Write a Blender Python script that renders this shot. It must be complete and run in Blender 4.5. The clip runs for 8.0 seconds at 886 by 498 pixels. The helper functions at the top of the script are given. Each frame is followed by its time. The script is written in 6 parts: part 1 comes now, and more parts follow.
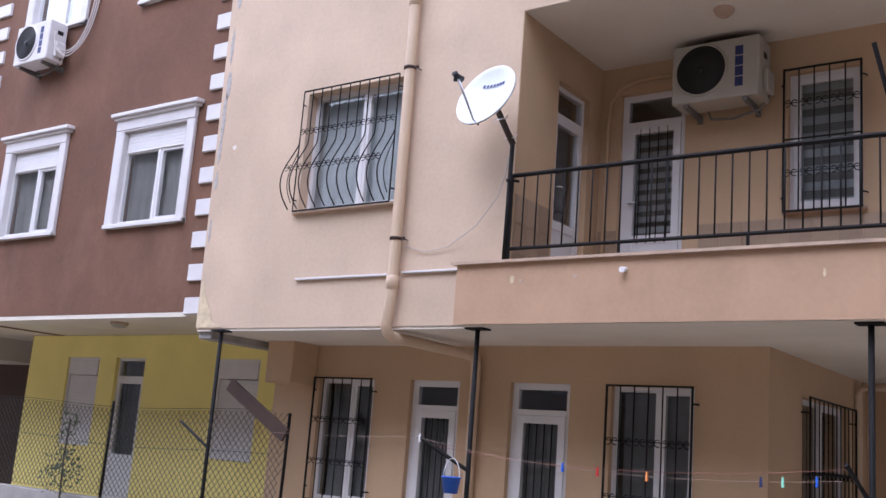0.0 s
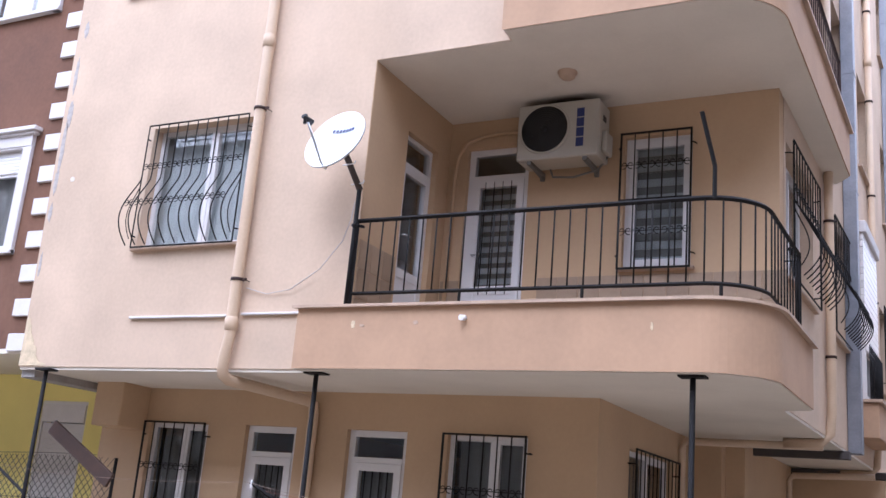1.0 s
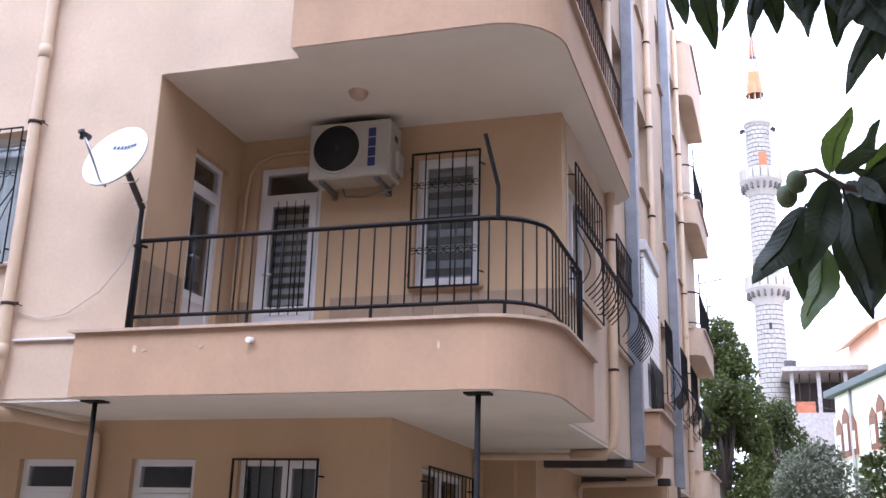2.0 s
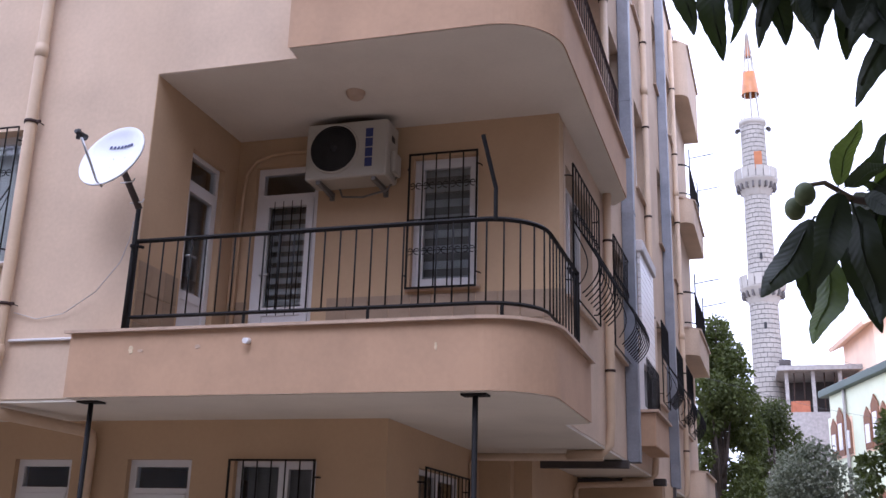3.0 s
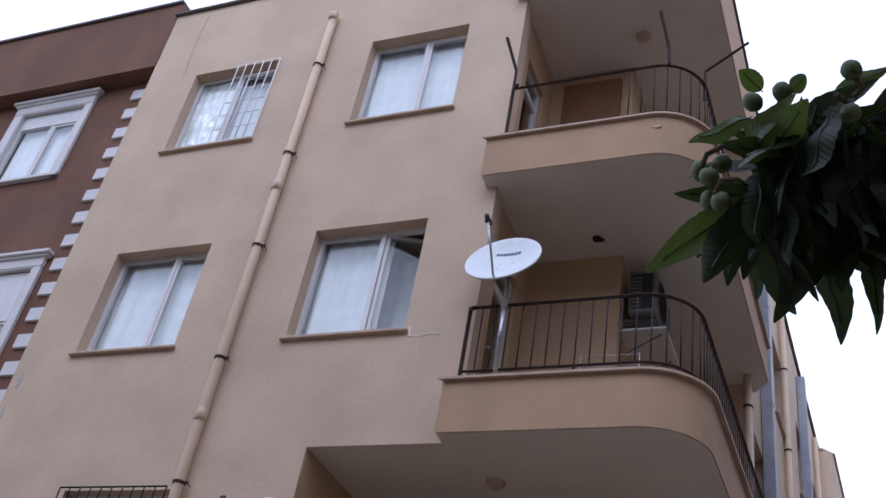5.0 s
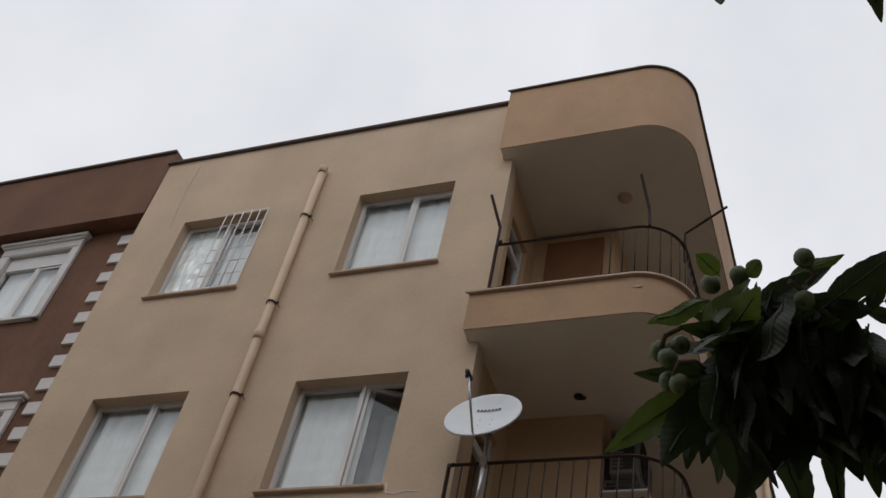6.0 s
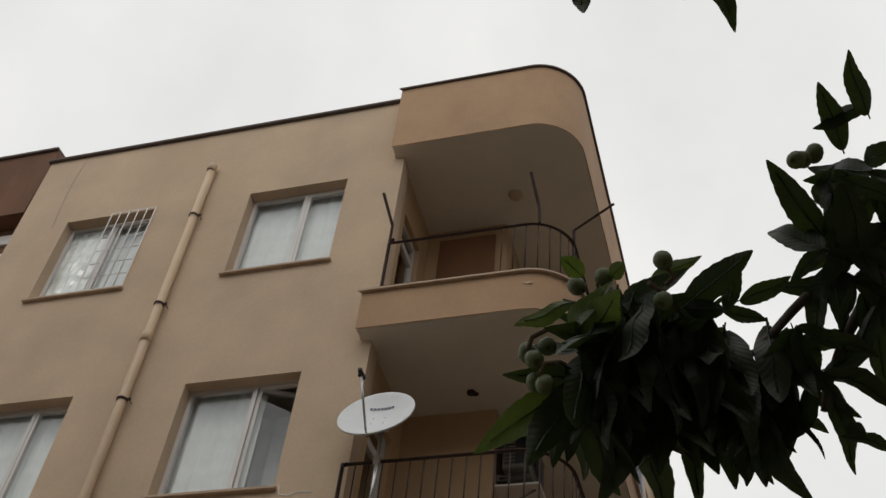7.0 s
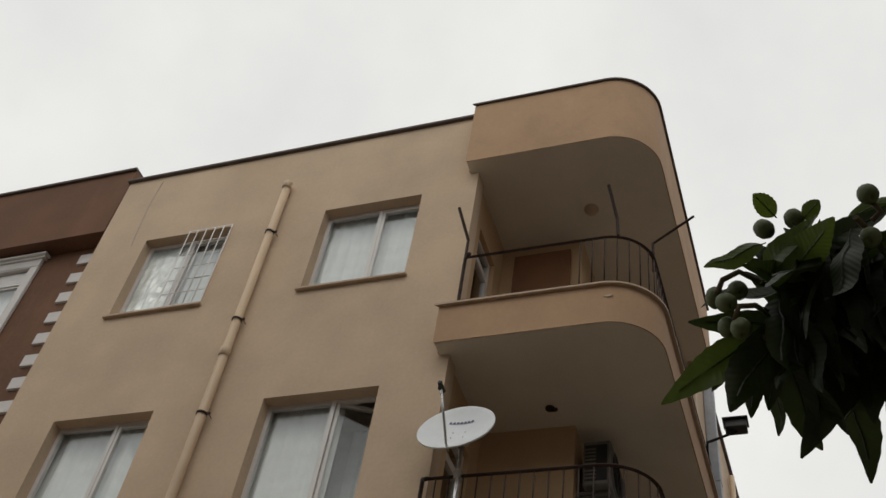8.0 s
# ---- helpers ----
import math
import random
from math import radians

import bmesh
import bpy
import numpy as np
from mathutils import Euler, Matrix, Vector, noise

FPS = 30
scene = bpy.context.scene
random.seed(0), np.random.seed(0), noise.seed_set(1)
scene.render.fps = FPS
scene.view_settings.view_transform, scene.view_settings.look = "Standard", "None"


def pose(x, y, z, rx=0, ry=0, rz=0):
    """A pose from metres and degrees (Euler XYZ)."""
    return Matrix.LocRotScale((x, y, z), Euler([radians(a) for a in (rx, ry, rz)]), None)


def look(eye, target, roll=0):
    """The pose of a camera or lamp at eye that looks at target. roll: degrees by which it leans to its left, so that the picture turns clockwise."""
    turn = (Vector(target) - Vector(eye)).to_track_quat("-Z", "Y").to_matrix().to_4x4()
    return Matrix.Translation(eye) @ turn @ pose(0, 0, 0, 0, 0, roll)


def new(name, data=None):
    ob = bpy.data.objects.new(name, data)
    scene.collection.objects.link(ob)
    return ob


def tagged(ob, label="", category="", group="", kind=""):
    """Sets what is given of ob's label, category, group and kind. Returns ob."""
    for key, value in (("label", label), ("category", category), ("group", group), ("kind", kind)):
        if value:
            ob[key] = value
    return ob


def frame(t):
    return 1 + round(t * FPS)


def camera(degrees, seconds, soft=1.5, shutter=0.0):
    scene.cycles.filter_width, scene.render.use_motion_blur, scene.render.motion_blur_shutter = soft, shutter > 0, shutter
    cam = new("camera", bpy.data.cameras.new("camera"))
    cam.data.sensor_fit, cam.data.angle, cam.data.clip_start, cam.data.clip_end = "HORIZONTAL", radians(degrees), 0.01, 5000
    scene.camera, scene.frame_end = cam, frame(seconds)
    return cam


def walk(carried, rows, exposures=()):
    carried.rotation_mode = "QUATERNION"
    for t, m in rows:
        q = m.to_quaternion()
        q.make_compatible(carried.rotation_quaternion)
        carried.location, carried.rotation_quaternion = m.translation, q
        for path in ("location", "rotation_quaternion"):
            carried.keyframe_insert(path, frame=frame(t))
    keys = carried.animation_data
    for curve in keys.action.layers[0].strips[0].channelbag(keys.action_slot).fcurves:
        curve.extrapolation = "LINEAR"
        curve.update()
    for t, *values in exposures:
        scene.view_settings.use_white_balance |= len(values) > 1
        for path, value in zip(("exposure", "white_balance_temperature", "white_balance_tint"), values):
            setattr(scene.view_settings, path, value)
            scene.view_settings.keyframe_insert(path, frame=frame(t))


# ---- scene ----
cam = camera(47.2, 8.0)
PATH = [
    (0, (4.385, -6.842, 1.695), (3.219, -5.264, 2.086), 4.4),
    (0.5, (4.405, -6.837, 1.653), (3.345, -5.209, 2.129), 5.6),
    (1, (4.429, -6.821, 1.634), (3.522, -5.114, 2.15), 4.9),
    (1.5, (4.5, -6.761, 1.66), (3.844, -4.954, 2.214), 3.3),
    (1.7, (4.534, -6.737, 1.66), (3.932, -4.916, 2.227), 2.4),
    (2.8, (4.567, -6.721, 1.665), (4.044, -4.877, 2.233), 1.2),
    (3, (4.539, -6.728, 1.679), (3.99, -4.891, 2.249), 1.6),
    (3.5, (4.524, -6.745, 1.675), (3.799, -4.984, 2.286), 6.1),
    (4, (4.462, -6.783, 1.703), (3.64, -5.148, 2.51), 8.4),
    (4.5, (4.448, -6.835, 1.67), (3.675, -5.281, 2.663), 9.2),
    (5, (4.449, -6.853, 1.742), (3.716, -5.428, 2.938), 11.2),
    (5.2, (4.445, -6.865, 1.753), (3.699, -5.506, 3.017), 13.6),
    (6.3, (4.51, -6.873, 1.768), (3.923, -5.624, 3.216), 10.2),
    (6.5, (4.522, -6.879, 1.771), (4.006, -5.598, 3.218), 7.7),
    (7, (4.519, -6.869, 1.772), (4.04, -5.568, 3.213), 7.1),
    (7.5, (4.452, -6.843, 1.764), (3.91, -5.564, 3.204), 10.5),
    (8, (4.347, -6.787, 1.736), (3.757, -5.555, 3.197), 10.7),
]
walk(cam, [(t, look(eye, target, roll)) for t, eye, target, roll in PATH],
     [(0, 1.92, 5500, 22), (0.5, 2.15, 5500, 22), (1, 2.34, 5400, 20), (1.6, 2.4, 5400, 20), (3, 1.7, 5450, 26), (4, 1.6, 5400, 19), (4.5, 1.2, 5350, 19), (5.2, 0.62, 5350, 19), (6.3, 0.0, 6950, 8), (7.2, 0.14, 7050, 8), (8, 0.1, 7100, 7)])

# ---- world and light ----
world = bpy.data.worlds.new("overcast_sky")
scene.world = world
world.use_nodes = True
wn, wl = world.node_tree.nodes, world.node_tree.links
wn.clear()
w_out = wn.new("ShaderNodeOutputWorld")
w_bg = wn.new("ShaderNodeBackground")
w_sky = wn.new("ShaderNodeTexSky")
w_sky.sky_type = "NISHITA"
w_sky.sun_disc = False
w_sky.sun_elevation = radians(52)
w_sky.sun_rotation = radians(200)
w_hsv = wn.new("ShaderNodeHueSaturation")
w_hsv.inputs["Saturation"].default_value = 0.12
w_co = wn.new("ShaderNodeTexCoord")
w_no = wn.new("ShaderNodeTexNoise")
w_no.inputs["Scale"].default_value = 2.2
w_no.inputs["Detail"].default_value = 5
w_no.inputs["Roughness"].default_value = 0.55
w_ramp = wn.new("ShaderNodeValToRGB")
w_ramp.color_ramp.elements[0].position, w_ramp.color_ramp.elements[1].position = 0.3, 0.75
w_ramp.color_ramp.elements[0].color = (7.3, 7.6, 8.3, 1)
w_ramp.color_ramp.elements[1].color = (9.7, 9.95, 10.5, 1)
w_mix = wn.new("ShaderNodeMix")
w_mix.data_type = "RGBA"
w_mix.inputs["Factor"].default_value = 0.8
wl.new(w_co.outputs["Generated"], w_no.inputs["Vector"])
wl.new(w_no.outputs["Fac"], w_ramp.inputs["Fac"])
wl.new(w_sky.outputs["Color"], w_hsv.inputs["Color"])
wl.new(w_hsv.outputs["Color"], w_mix.inputs["A"])
wl.new(w_ramp.outputs["Color"], w_mix.inputs["B"])
wl.new(w_mix.outputs["Result"], w_bg.inputs["Color"])
w_bg.inputs["Strength"].default_value = 0.1
wl.new(w_bg.outputs["Background"], w_out.inputs["Surface"])

sun = new("sun", bpy.data.lights.new("sun", "SUN"))
sun.data.energy = 0.3
sun.data.angle = radians(25)
sun.data.color = (1.0, 0.96, 0.9)
sun.matrix_world = look((2, -14, 22), (0, 0, 4))


# ---- materials ----
def material(name, color, rough=0.8, metal=0.0, var=0.12, scale=3.0, fine=60.0, bump=0.15, stain=0.0, stain_color=(0.2, 0.17, 0.14), streak=1.0, piece=0.0, spec=0.5):
    m = bpy.data.materials.new(name)
    m.use_nodes = True
    n, l = m.node_tree.nodes, m.node_tree.links
    b = n["Principled BSDF"]
    b.inputs["Metallic"].default_value = metal
    b.inputs["Specular IOR Level"].default_value = spec
    co = n.new("ShaderNodeTexCoord")
    big = n.new("ShaderNodeTexNoise")
    big.inputs["Scale"].default_value = scale
    big.inputs["Detail"].default_value = 6
    small = n.new("ShaderNodeTexNoise")
    small.inputs["Scale"].default_value = fine
    small.inputs["Detail"].default_value = 4
    l.new(co.outputs["Object"], big.inputs["Vector"])
    l.new(co.outputs["Object"], small.inputs["Vector"])
    add = n.new("ShaderNodeMath")
    add.operation = "ADD"
    l.new(big.outputs["Fac"], add.inputs[0])
    soft = n.new("ShaderNodeMath")
    soft.operation = "MULTIPLY"
    soft.inputs[1].default_value = 0.35
    l.new(small.outputs["Fac"], soft.inputs[0])
    l.new(soft.outputs[0], add.inputs[1])
    rng = n.new("ShaderNodeMapRange")
    rng.inputs["From Min"].default_value, rng.inputs["From Max"].default_value = 0.455, 0.895
    rng.inputs["To Min"].default_value, rng.inputs["To Max"].default_value = 1 - var, 1 + var
    l.new(add.outputs[0], rng.inputs["Value"])
    value = rng.outputs["Result"]
    if piece:
        info = n.new("ShaderNodeObjectInfo")
        r2 = n.new("ShaderNodeMapRange")
        r2.inputs["To Min"].default_value, r2.inputs["To Max"].default_value = 1 - piece, 1 + piece
        l.new(info.outputs["Random"], r2.inputs["Value"])
        mul = n.new("ShaderNodeMath")
        mul.operation = "MULTIPLY"
        l.new(value, mul.inputs[0])
        l.new(r2.outputs["Result"], mul.inputs[1])
        value = mul.outputs[0]
    hsv = n.new("ShaderNodeHueSaturation")
    hsv.inputs["Color"].default_value = (*color, 1)
    l.new(value, hsv.inputs["Value"])
    out = hsv.outputs["Color"]
    if stain:
        st = n.new("ShaderNodeTexNoise")
        st.inputs["Scale"].default_value = 1.1
        st.inputs["Detail"].default_value = 8
        st.inputs["Roughness"].default_value = 0.65
        mp = n.new("ShaderNodeMapping")
        mp.inputs["Scale"].default_value = (streak, streak, 0.45)
        mp.inputs["Location"].default_value = (3.3, 1.7, 0.4)
        l.new(co.outputs["Object"], mp.inputs["Vector"])
        l.new(mp.outputs["Vector"], st.inputs["Vector"])
        sr = n.new("ShaderNodeMapRange")
        sr.inputs["From Min"].default_value, sr.inputs["From Max"].default_value = 0.5, 0.78
        sr.inputs["To Max"].default_value = stain
        l.new(st.outputs["Fac"], sr.inputs["Value"])
        mx = n.new("ShaderNodeMix")
        mx.data_type = "RGBA"
        mx.inputs["B"].default_value = (*stain_color, 1)
        l.new(sr.outputs["Result"], mx.inputs["Factor"])
        l.new(out, mx.inputs["A"])
        out = mx.outputs["Result"]
    l.new(out, b.inputs["Base Color"])
    rr = n.new("ShaderNodeMapRange")
    rr.inputs["To Min"].default_value, rr.inputs["To Max"].default_value = max(rough - 0.1, 0.02), min(rough + 0.1, 1)
    l.new(big.outputs["Fac"], rr.inputs["Value"])
    l.new(rr.outputs["Result"], b.inputs["Roughness"])
    if bump:
        bp = n.new("ShaderNodeBump")
        bp.inputs["Strength"].default_value = bump
        bp.inputs["Distance"].default_value = 0.006
        l.new(add.outputs[0], bp.inputs["Height"])
        l.new(bp.outputs["Normal"], b.inputs["Normal"])
    return m


def glass_material(name, tint):
    m = bpy.data.materials.new(name)
    m.use_nodes = True
    b = m.node_tree.nodes["Principled BSDF"]
    b.inputs["Base Color"].default_value = (*tint, 1)
    b.inputs["Roughness"].default_value = 0.01
    b.inputs["IOR"].default_value = 1.5
    b.inputs["Transmission Weight"].default_value = 1.0
    return m


def leaf_material(name, color, under, gloss):
    m = material(name, color, gloss, var=0.3, scale=14, fine=90, bump=0.2, piece=0.35)
    b = m.node_tree.nodes["Principled BSDF"]
    b.inputs["Specular IOR Level"].default_value = 0.32
    tr = m.node_tree.nodes.new("ShaderNodeBsdfTranslucent")
    tr.inputs["Color"].default_value = (*under, 1)
    mix = m.node_tree.nodes.new("ShaderNodeMixShader")
    mix.inputs["Fac"].default_value = 0.15
    out = m.node_tree.nodes["Material Output"]
    m.node_tree.links.new(b.outputs["BSDF"], mix.inputs[1])
    m.node_tree.links.new(tr.outputs["BSDF"], mix.inputs[2])
    m.node_tree.links.new(mix.outputs["Shader"], out.inputs["Surface"])
    return m


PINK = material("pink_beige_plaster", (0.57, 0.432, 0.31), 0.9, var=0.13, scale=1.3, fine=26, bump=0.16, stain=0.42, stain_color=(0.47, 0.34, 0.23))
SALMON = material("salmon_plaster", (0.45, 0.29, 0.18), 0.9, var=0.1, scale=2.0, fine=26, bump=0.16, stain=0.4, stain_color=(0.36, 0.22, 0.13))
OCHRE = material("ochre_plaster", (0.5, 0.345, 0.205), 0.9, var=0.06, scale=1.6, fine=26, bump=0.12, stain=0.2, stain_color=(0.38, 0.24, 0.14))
SOFFIT = material("white_ceiling_paint", (0.7, 0.64, 0.55), 0.92, var=0.05, scale=1.5, fine=40, bump=0.15, stain=0.2, stain_color=(0.42, 0.36, 0.3))
BROWN = material("brown_plaster", (0.15, 0.072, 0.042), 0.92, var=0.22, scale=1.1, fine=26, bump=0.16, stain=0.6, stain_color=(0.25, 0.135, 0.085))
YELLOW = material("yellow_plaster", (0.88, 0.75, 0.25), 0.9, var=0.05, scale=1.5, fine=40, bump=0.1, stain=0.08, stain_color=(0.45, 0.34, 0.1))
WHITE = material("white_trim_paint", (0.8, 0.78, 0.77), 0.7, var=0.05, scale=4, fine=50, bump=0.1)
TRIM = material("aged_white_trim", (0.66, 0.63, 0.62), 0.75, var=0.06, scale=4, fine=50, bump=0.08, stain=0.2, stain_color=(0.5, 0.46, 0.43))
PVC = material("white_pvc", (0.7, 0.68, 0.67), 0.35, var=0.03, scale=3, fine=30, bump=0.02)
SILL = material("worn_marble_sill", (0.46, 0.33, 0.235), 0.6, var=0.15, scale=8, fine=60, bump=0.15, stain=0.3)
COPING = material("dark_coping", (0.1, 0.075, 0.065), 0.7, var=0.2, scale=5, fine=60, bump=0.2)
PEEL = material("peeling_patch", (0.62, 0.5, 0.33), 0.95, var=0.2, scale=12, fine=80, bump=0.6)
BARE = material("bare_mortar", (0.42, 0.38, 0.35), 0.95, var=0.25, scale=16, fine=90, bump=0.6)
GLASS = glass_material("window_glass", (0.97, 1.0, 1.0))
CURTAIN = material("white_net_curtain", (0.83, 0.85, 0.87), 0.9, var=0.06, scale=6, fine=150, bump=0.2)
GREYNET = material("grey_net_curtain", (0.42, 0.44, 0.45), 0.9, var=0.12, scale=6, fine=150, bump=0.2)
DARKCURT = material("grey_blind", (0.17, 0.165, 0.16), 0.9, var=0.12, scale=5, fine=90, bump=0.1)
FOIL = material("crumpled_silver_paper", (0.9, 0.9, 0.89), 0.35, metal=0.15, var=0.16, scale=9, fine=40, bump=0.5)
IRON = material("black_painted_iron", (0.012, 0.011, 0.011), 0.7, var=0.3, scale=9, fine=70, bump=0.15, spec=0.2)
RUST = material("brown_painted_iron", (0.04, 0.022, 0.018), 0.7, var=0.3, scale=9, fine=70, bump=0.2, spec=0.25)
PIPE = material("beige_plastic_pipe", (0.58, 0.43, 0.29), 0.5, var=0.07, scale=4, fine=40, bump=0.05, stain=0.15)
ZINC = material("galvanised_duct", (0.26, 0.27, 0.3), 0.5, metal=0.7, var=0.15, scale=5, fine=40, bump=0.05)
DISH = material("white_dish_enamel", (0.74, 0.77, 0.8), 0.4, var=0.05, scale=6, fine=60, bump=0.04, stain=0.15)
DISHPOLE = material("dull_brown_steel", (0.07, 0.055, 0.05), 0.5, metal=0.3, var=0.2, scale=10, bump=0.1)
CHROME = material("plain_steel", (0.6, 0.6, 0.6), 0.3, metal=1.0, var=0.08, scale=8, bump=0.03)
NAVY = material("navy_print", (0.02, 0.03, 0.12), 0.5, var=0.05, bump=0.0)
FANWELL = material("dark_fan_well", (0.03, 0.026, 0.024), 0.7, var=0.3, scale=12, bump=0.1)
BLACK = material("black_plastic", (0.012, 0.012, 0.013), 0.5, var=0.2, scale=12, bump=0.1)
CREAM = material("cream_enamel", (0.4, 0.365, 0.3), 0.4, var=0.04, scale=5, fine=50, bump=0.03, stain=0.15)
BOARD = material("brown_board", (0.2, 0.085, 0.035), 0.7, var=0.12, scale=4, fine=40, bump=0.15)
PLANK = material("weathered_plank", (0.055, 0.03, 0.021), 0.8, var=0.25, scale=6, fine=70, bump=0.3)
TILE = material("tan_dado_tile", (0.32, 0.225, 0.145), 0.55, var=0.1, scale=8, fine=60, bump=0.1, piece=0.12)
GREYPAINT = material("dark_grey_paint", (0.06, 0.05, 0.046), 0.8, var=0.12, scale=4, bump=0.15)
CONC = material("raw_concrete", (0.33, 0.31, 0.29), 0.95, var=0.2, scale=4, fine=60, bump=0.4, stain=0.3)
# film that paints soft ceiling shade, fading out towards its rim
SHADEFILM = material("ceiling_shade_film", (0.16, 0.125, 0.1), 0.95, var=0.3, scale=6, fine=40, bump=0.0)
sn, sl = SHADEFILM.node_tree.nodes, SHADEFILM.node_tree.links
s_co, s_map, s_len, s_ramp = sn.new("ShaderNodeTexCoord"), sn.new("ShaderNodeMapping"), sn.new("ShaderNodeVectorMath"), sn.new("ShaderNodeMapRange")
s_map.inputs["Scale"].default_value = (2.0, 6.2, 1.0)
s_len.operation = "LENGTH"
s_ramp.inputs["From Min"].default_value, s_ramp.inputs["From Max"].default_value = 0.25, 0.9
s_ramp.inputs["To Min"].default_value, s_ramp.inputs["To Max"].default_value = 0.8, 0.0
sl.new(s_co.outputs["Object"], s_map.inputs["Vector"])
sl.new(s_map.outputs["Vector"], s_len.inputs[0])
sl.new(s_len.outputs["Value"], s_ramp.inputs["Value"])
sl.new(s_ramp.outputs["Result"], sn["Principled BSDF"].inputs["Alpha"])
# dark coat of the added wall behind the camera, keeps pane reflections dark
BLOCKER = material("dark_blocker_render", (0.1, 0.092, 0.078), 0.95, var=0.25, scale=0.7, fine=12, bump=0.2, stain=0.4)
GROUND = material("dusty_paving", (0.24, 0.2, 0.15), 0.95, var=0.2, scale=0.8, fine=25, bump=0.3, stain=0.3)
WIRE = material("galvanised_wire", (0.05, 0.05, 0.048), 0.5, metal=0.5, var=0.2, bump=0.0)
CABLE = material("white_cable", (0.5, 0.45, 0.42), 0.6, var=0.05, bump=0.0)
CORD = material("faded_line_cord", (0.36, 0.26, 0.2), 0.8, var=0.05, bump=0.0)
GRIME = material("grimy_grey_enamel", (0.15, 0.14, 0.125), 0.55, var=0.15, scale=6, bump=0.08, stain=0.4)
BLUE = material("blue_plastic", (0.03, 0.13, 0.62), 0.4, var=0.06, bump=0.03)
REDLINE = material("faded_red_cord", (0.34, 0.13, 0.1), 0.7, var=0.1, bump=0.0)
RED = material("red_plastic", (0.6, 0.03, 0.03), 0.4, var=0.06, bump=0.03)
ORANGE = material("orange_plastic", (0.75, 0.28, 0.08), 0.4, var=0.06, bump=0.03)
GREENP = material("mint_plastic", (0.3, 0.7, 0.5), 0.4, var=0.06, bump=0.03)
LEAF = leaf_material("loquat_leaf", (0.014, 0.021, 0.008), (0.07, 0.11, 0.02), 0.55)
YOUNGLEAF = leaf_material("young_loquat_leaf", (0.05, 0.078, 0.02), (0.24, 0.34, 0.05), 0.42)


def vein(mat):
    """Herringbone veins raised on a loquat leaf."""
    ln, ll = mat.node_tree.nodes, mat.node_tree.links
    co, xyz, side, slope, wave, fold = [ln.new(kind) for kind in ("ShaderNodeTexCoord", "ShaderNodeSeparateXYZ", "ShaderNodeMath", "ShaderNodeMath", "ShaderNodeMath", "ShaderNodeMath")]
    side.operation, slope.operation, fold.operation, wave.operation = "ABSOLUTE", "MULTIPLY_ADD", "MULTIPLY", "SINE"
    slope.inputs[1].default_value = -0.9
    fold.inputs[1].default_value = 420.0
    bump = ln.new("ShaderNodeBump")
    bump.inputs["Strength"].default_value = 0.12
    bump.inputs["Distance"].default_value = 0.002
    ll.new(co.outputs["Object"], xyz.inputs[0])
    ll.new(xyz.outputs["X"], side.inputs[0])
    ll.new(side.outputs[0], slope.inputs[0])
    ll.new(xyz.outputs["Y"], slope.inputs[2])
    ll.new(slope.outputs[0], fold.inputs[0])
    ll.new(fold.outputs[0], wave.inputs[0])
    ll.new(wave.outputs[0], bump.inputs["Height"])
    ll.new(bump.outputs["Normal"], ln["Principled BSDF"].inputs["Normal"])


vein(LEAF)
vein(YOUNGLEAF)
FRUIT = material("green_loquat", (0.085, 0.11, 0.04), 0.6, var=0.2, scale=40, fine=120, bump=0.2)
FUZZ = material("fuzzy_stalk", (0.11, 0.085, 0.05), 0.95, var=0.3, scale=40, bump=0.4)
BARK = material("grey_bark", (0.07, 0.055, 0.045), 0.95, var=0.3, scale=18, fine=80, bump=0.7)
FOLIAGE = leaf_material("broad_foliage", (0.042, 0.052, 0.012), (0.2, 0.26, 0.04), 0.6)
OLIVE = leaf_material("grey_olive_foliage", (0.15, 0.165, 0.115), (0.15, 0.2, 0.1), 0.6)
STONE = material("white_stone_block", (0.37, 0.347, 0.305), 0.8, var=0.1, scale=0.6, fine=8, bump=0.1, piece=0.1)
JOINT = material("grey_mortar", (0.12, 0.11, 0.105), 0.95, var=0.15, scale=3, bump=0.1)
MINT = material("mint_render", (0.72, 0.76, 0.55), 0.9, var=0.06, scale=0.6, fine=10, bump=0.1, stain=0.12, stain_color=(0.35, 0.45, 0.33))
EAVE = material("dark_green_eave", (0.1, 0.13, 0.11), 0.7, var=0.15, scale=1, fine=10, bump=0.1)
TERRA = material("terracotta_trim", (0.4, 0.15, 0.06), 0.8, var=0.15, scale=1.2, fine=12, bump=0.1)
APRICOT = material("apricot_render", (0.84, 0.6, 0.44), 0.9, var=0.08, scale=0.6, fine=10, bump=0.1)
BRICK = material("red_hollow_brick", (0.42, 0.15, 0.08), 0.9, var=0.2, scale=2, fine=12, bump=0.3)
AMBER = material("amber_lantern_glass", (0.42, 0.16, 0.045), 0.35, var=0.2, scale=1.5, bump=0.0)


# ---- building blocks ----
def box(bm, x0, x1, y0, y1, z0, z1, bevel=0.0, m=None):
    mat = Matrix.Translation(((x0 + x1) / 2, (y0 + y1) / 2, (z0 + z1) / 2)) @ Matrix.Diagonal((x1 - x0, y1 - y0, z1 - z0, 1))
    made = bmesh.ops.create_cube(bm, size=1, matrix=mat)["verts"]
    if bevel:
        edges = list({e for v in made for e in v.link_edges})
        got = bmesh.ops.bevel(bm, geom=edges, offset=bevel, segments=1, affect="EDGES")
        made = [v for v in made if v.is_valid] + [v for v in got["verts"] if v.is_valid]
    if m is not None:
        bmesh.ops.transform(bm, matrix=m, verts=list(set(made)))
    return bm


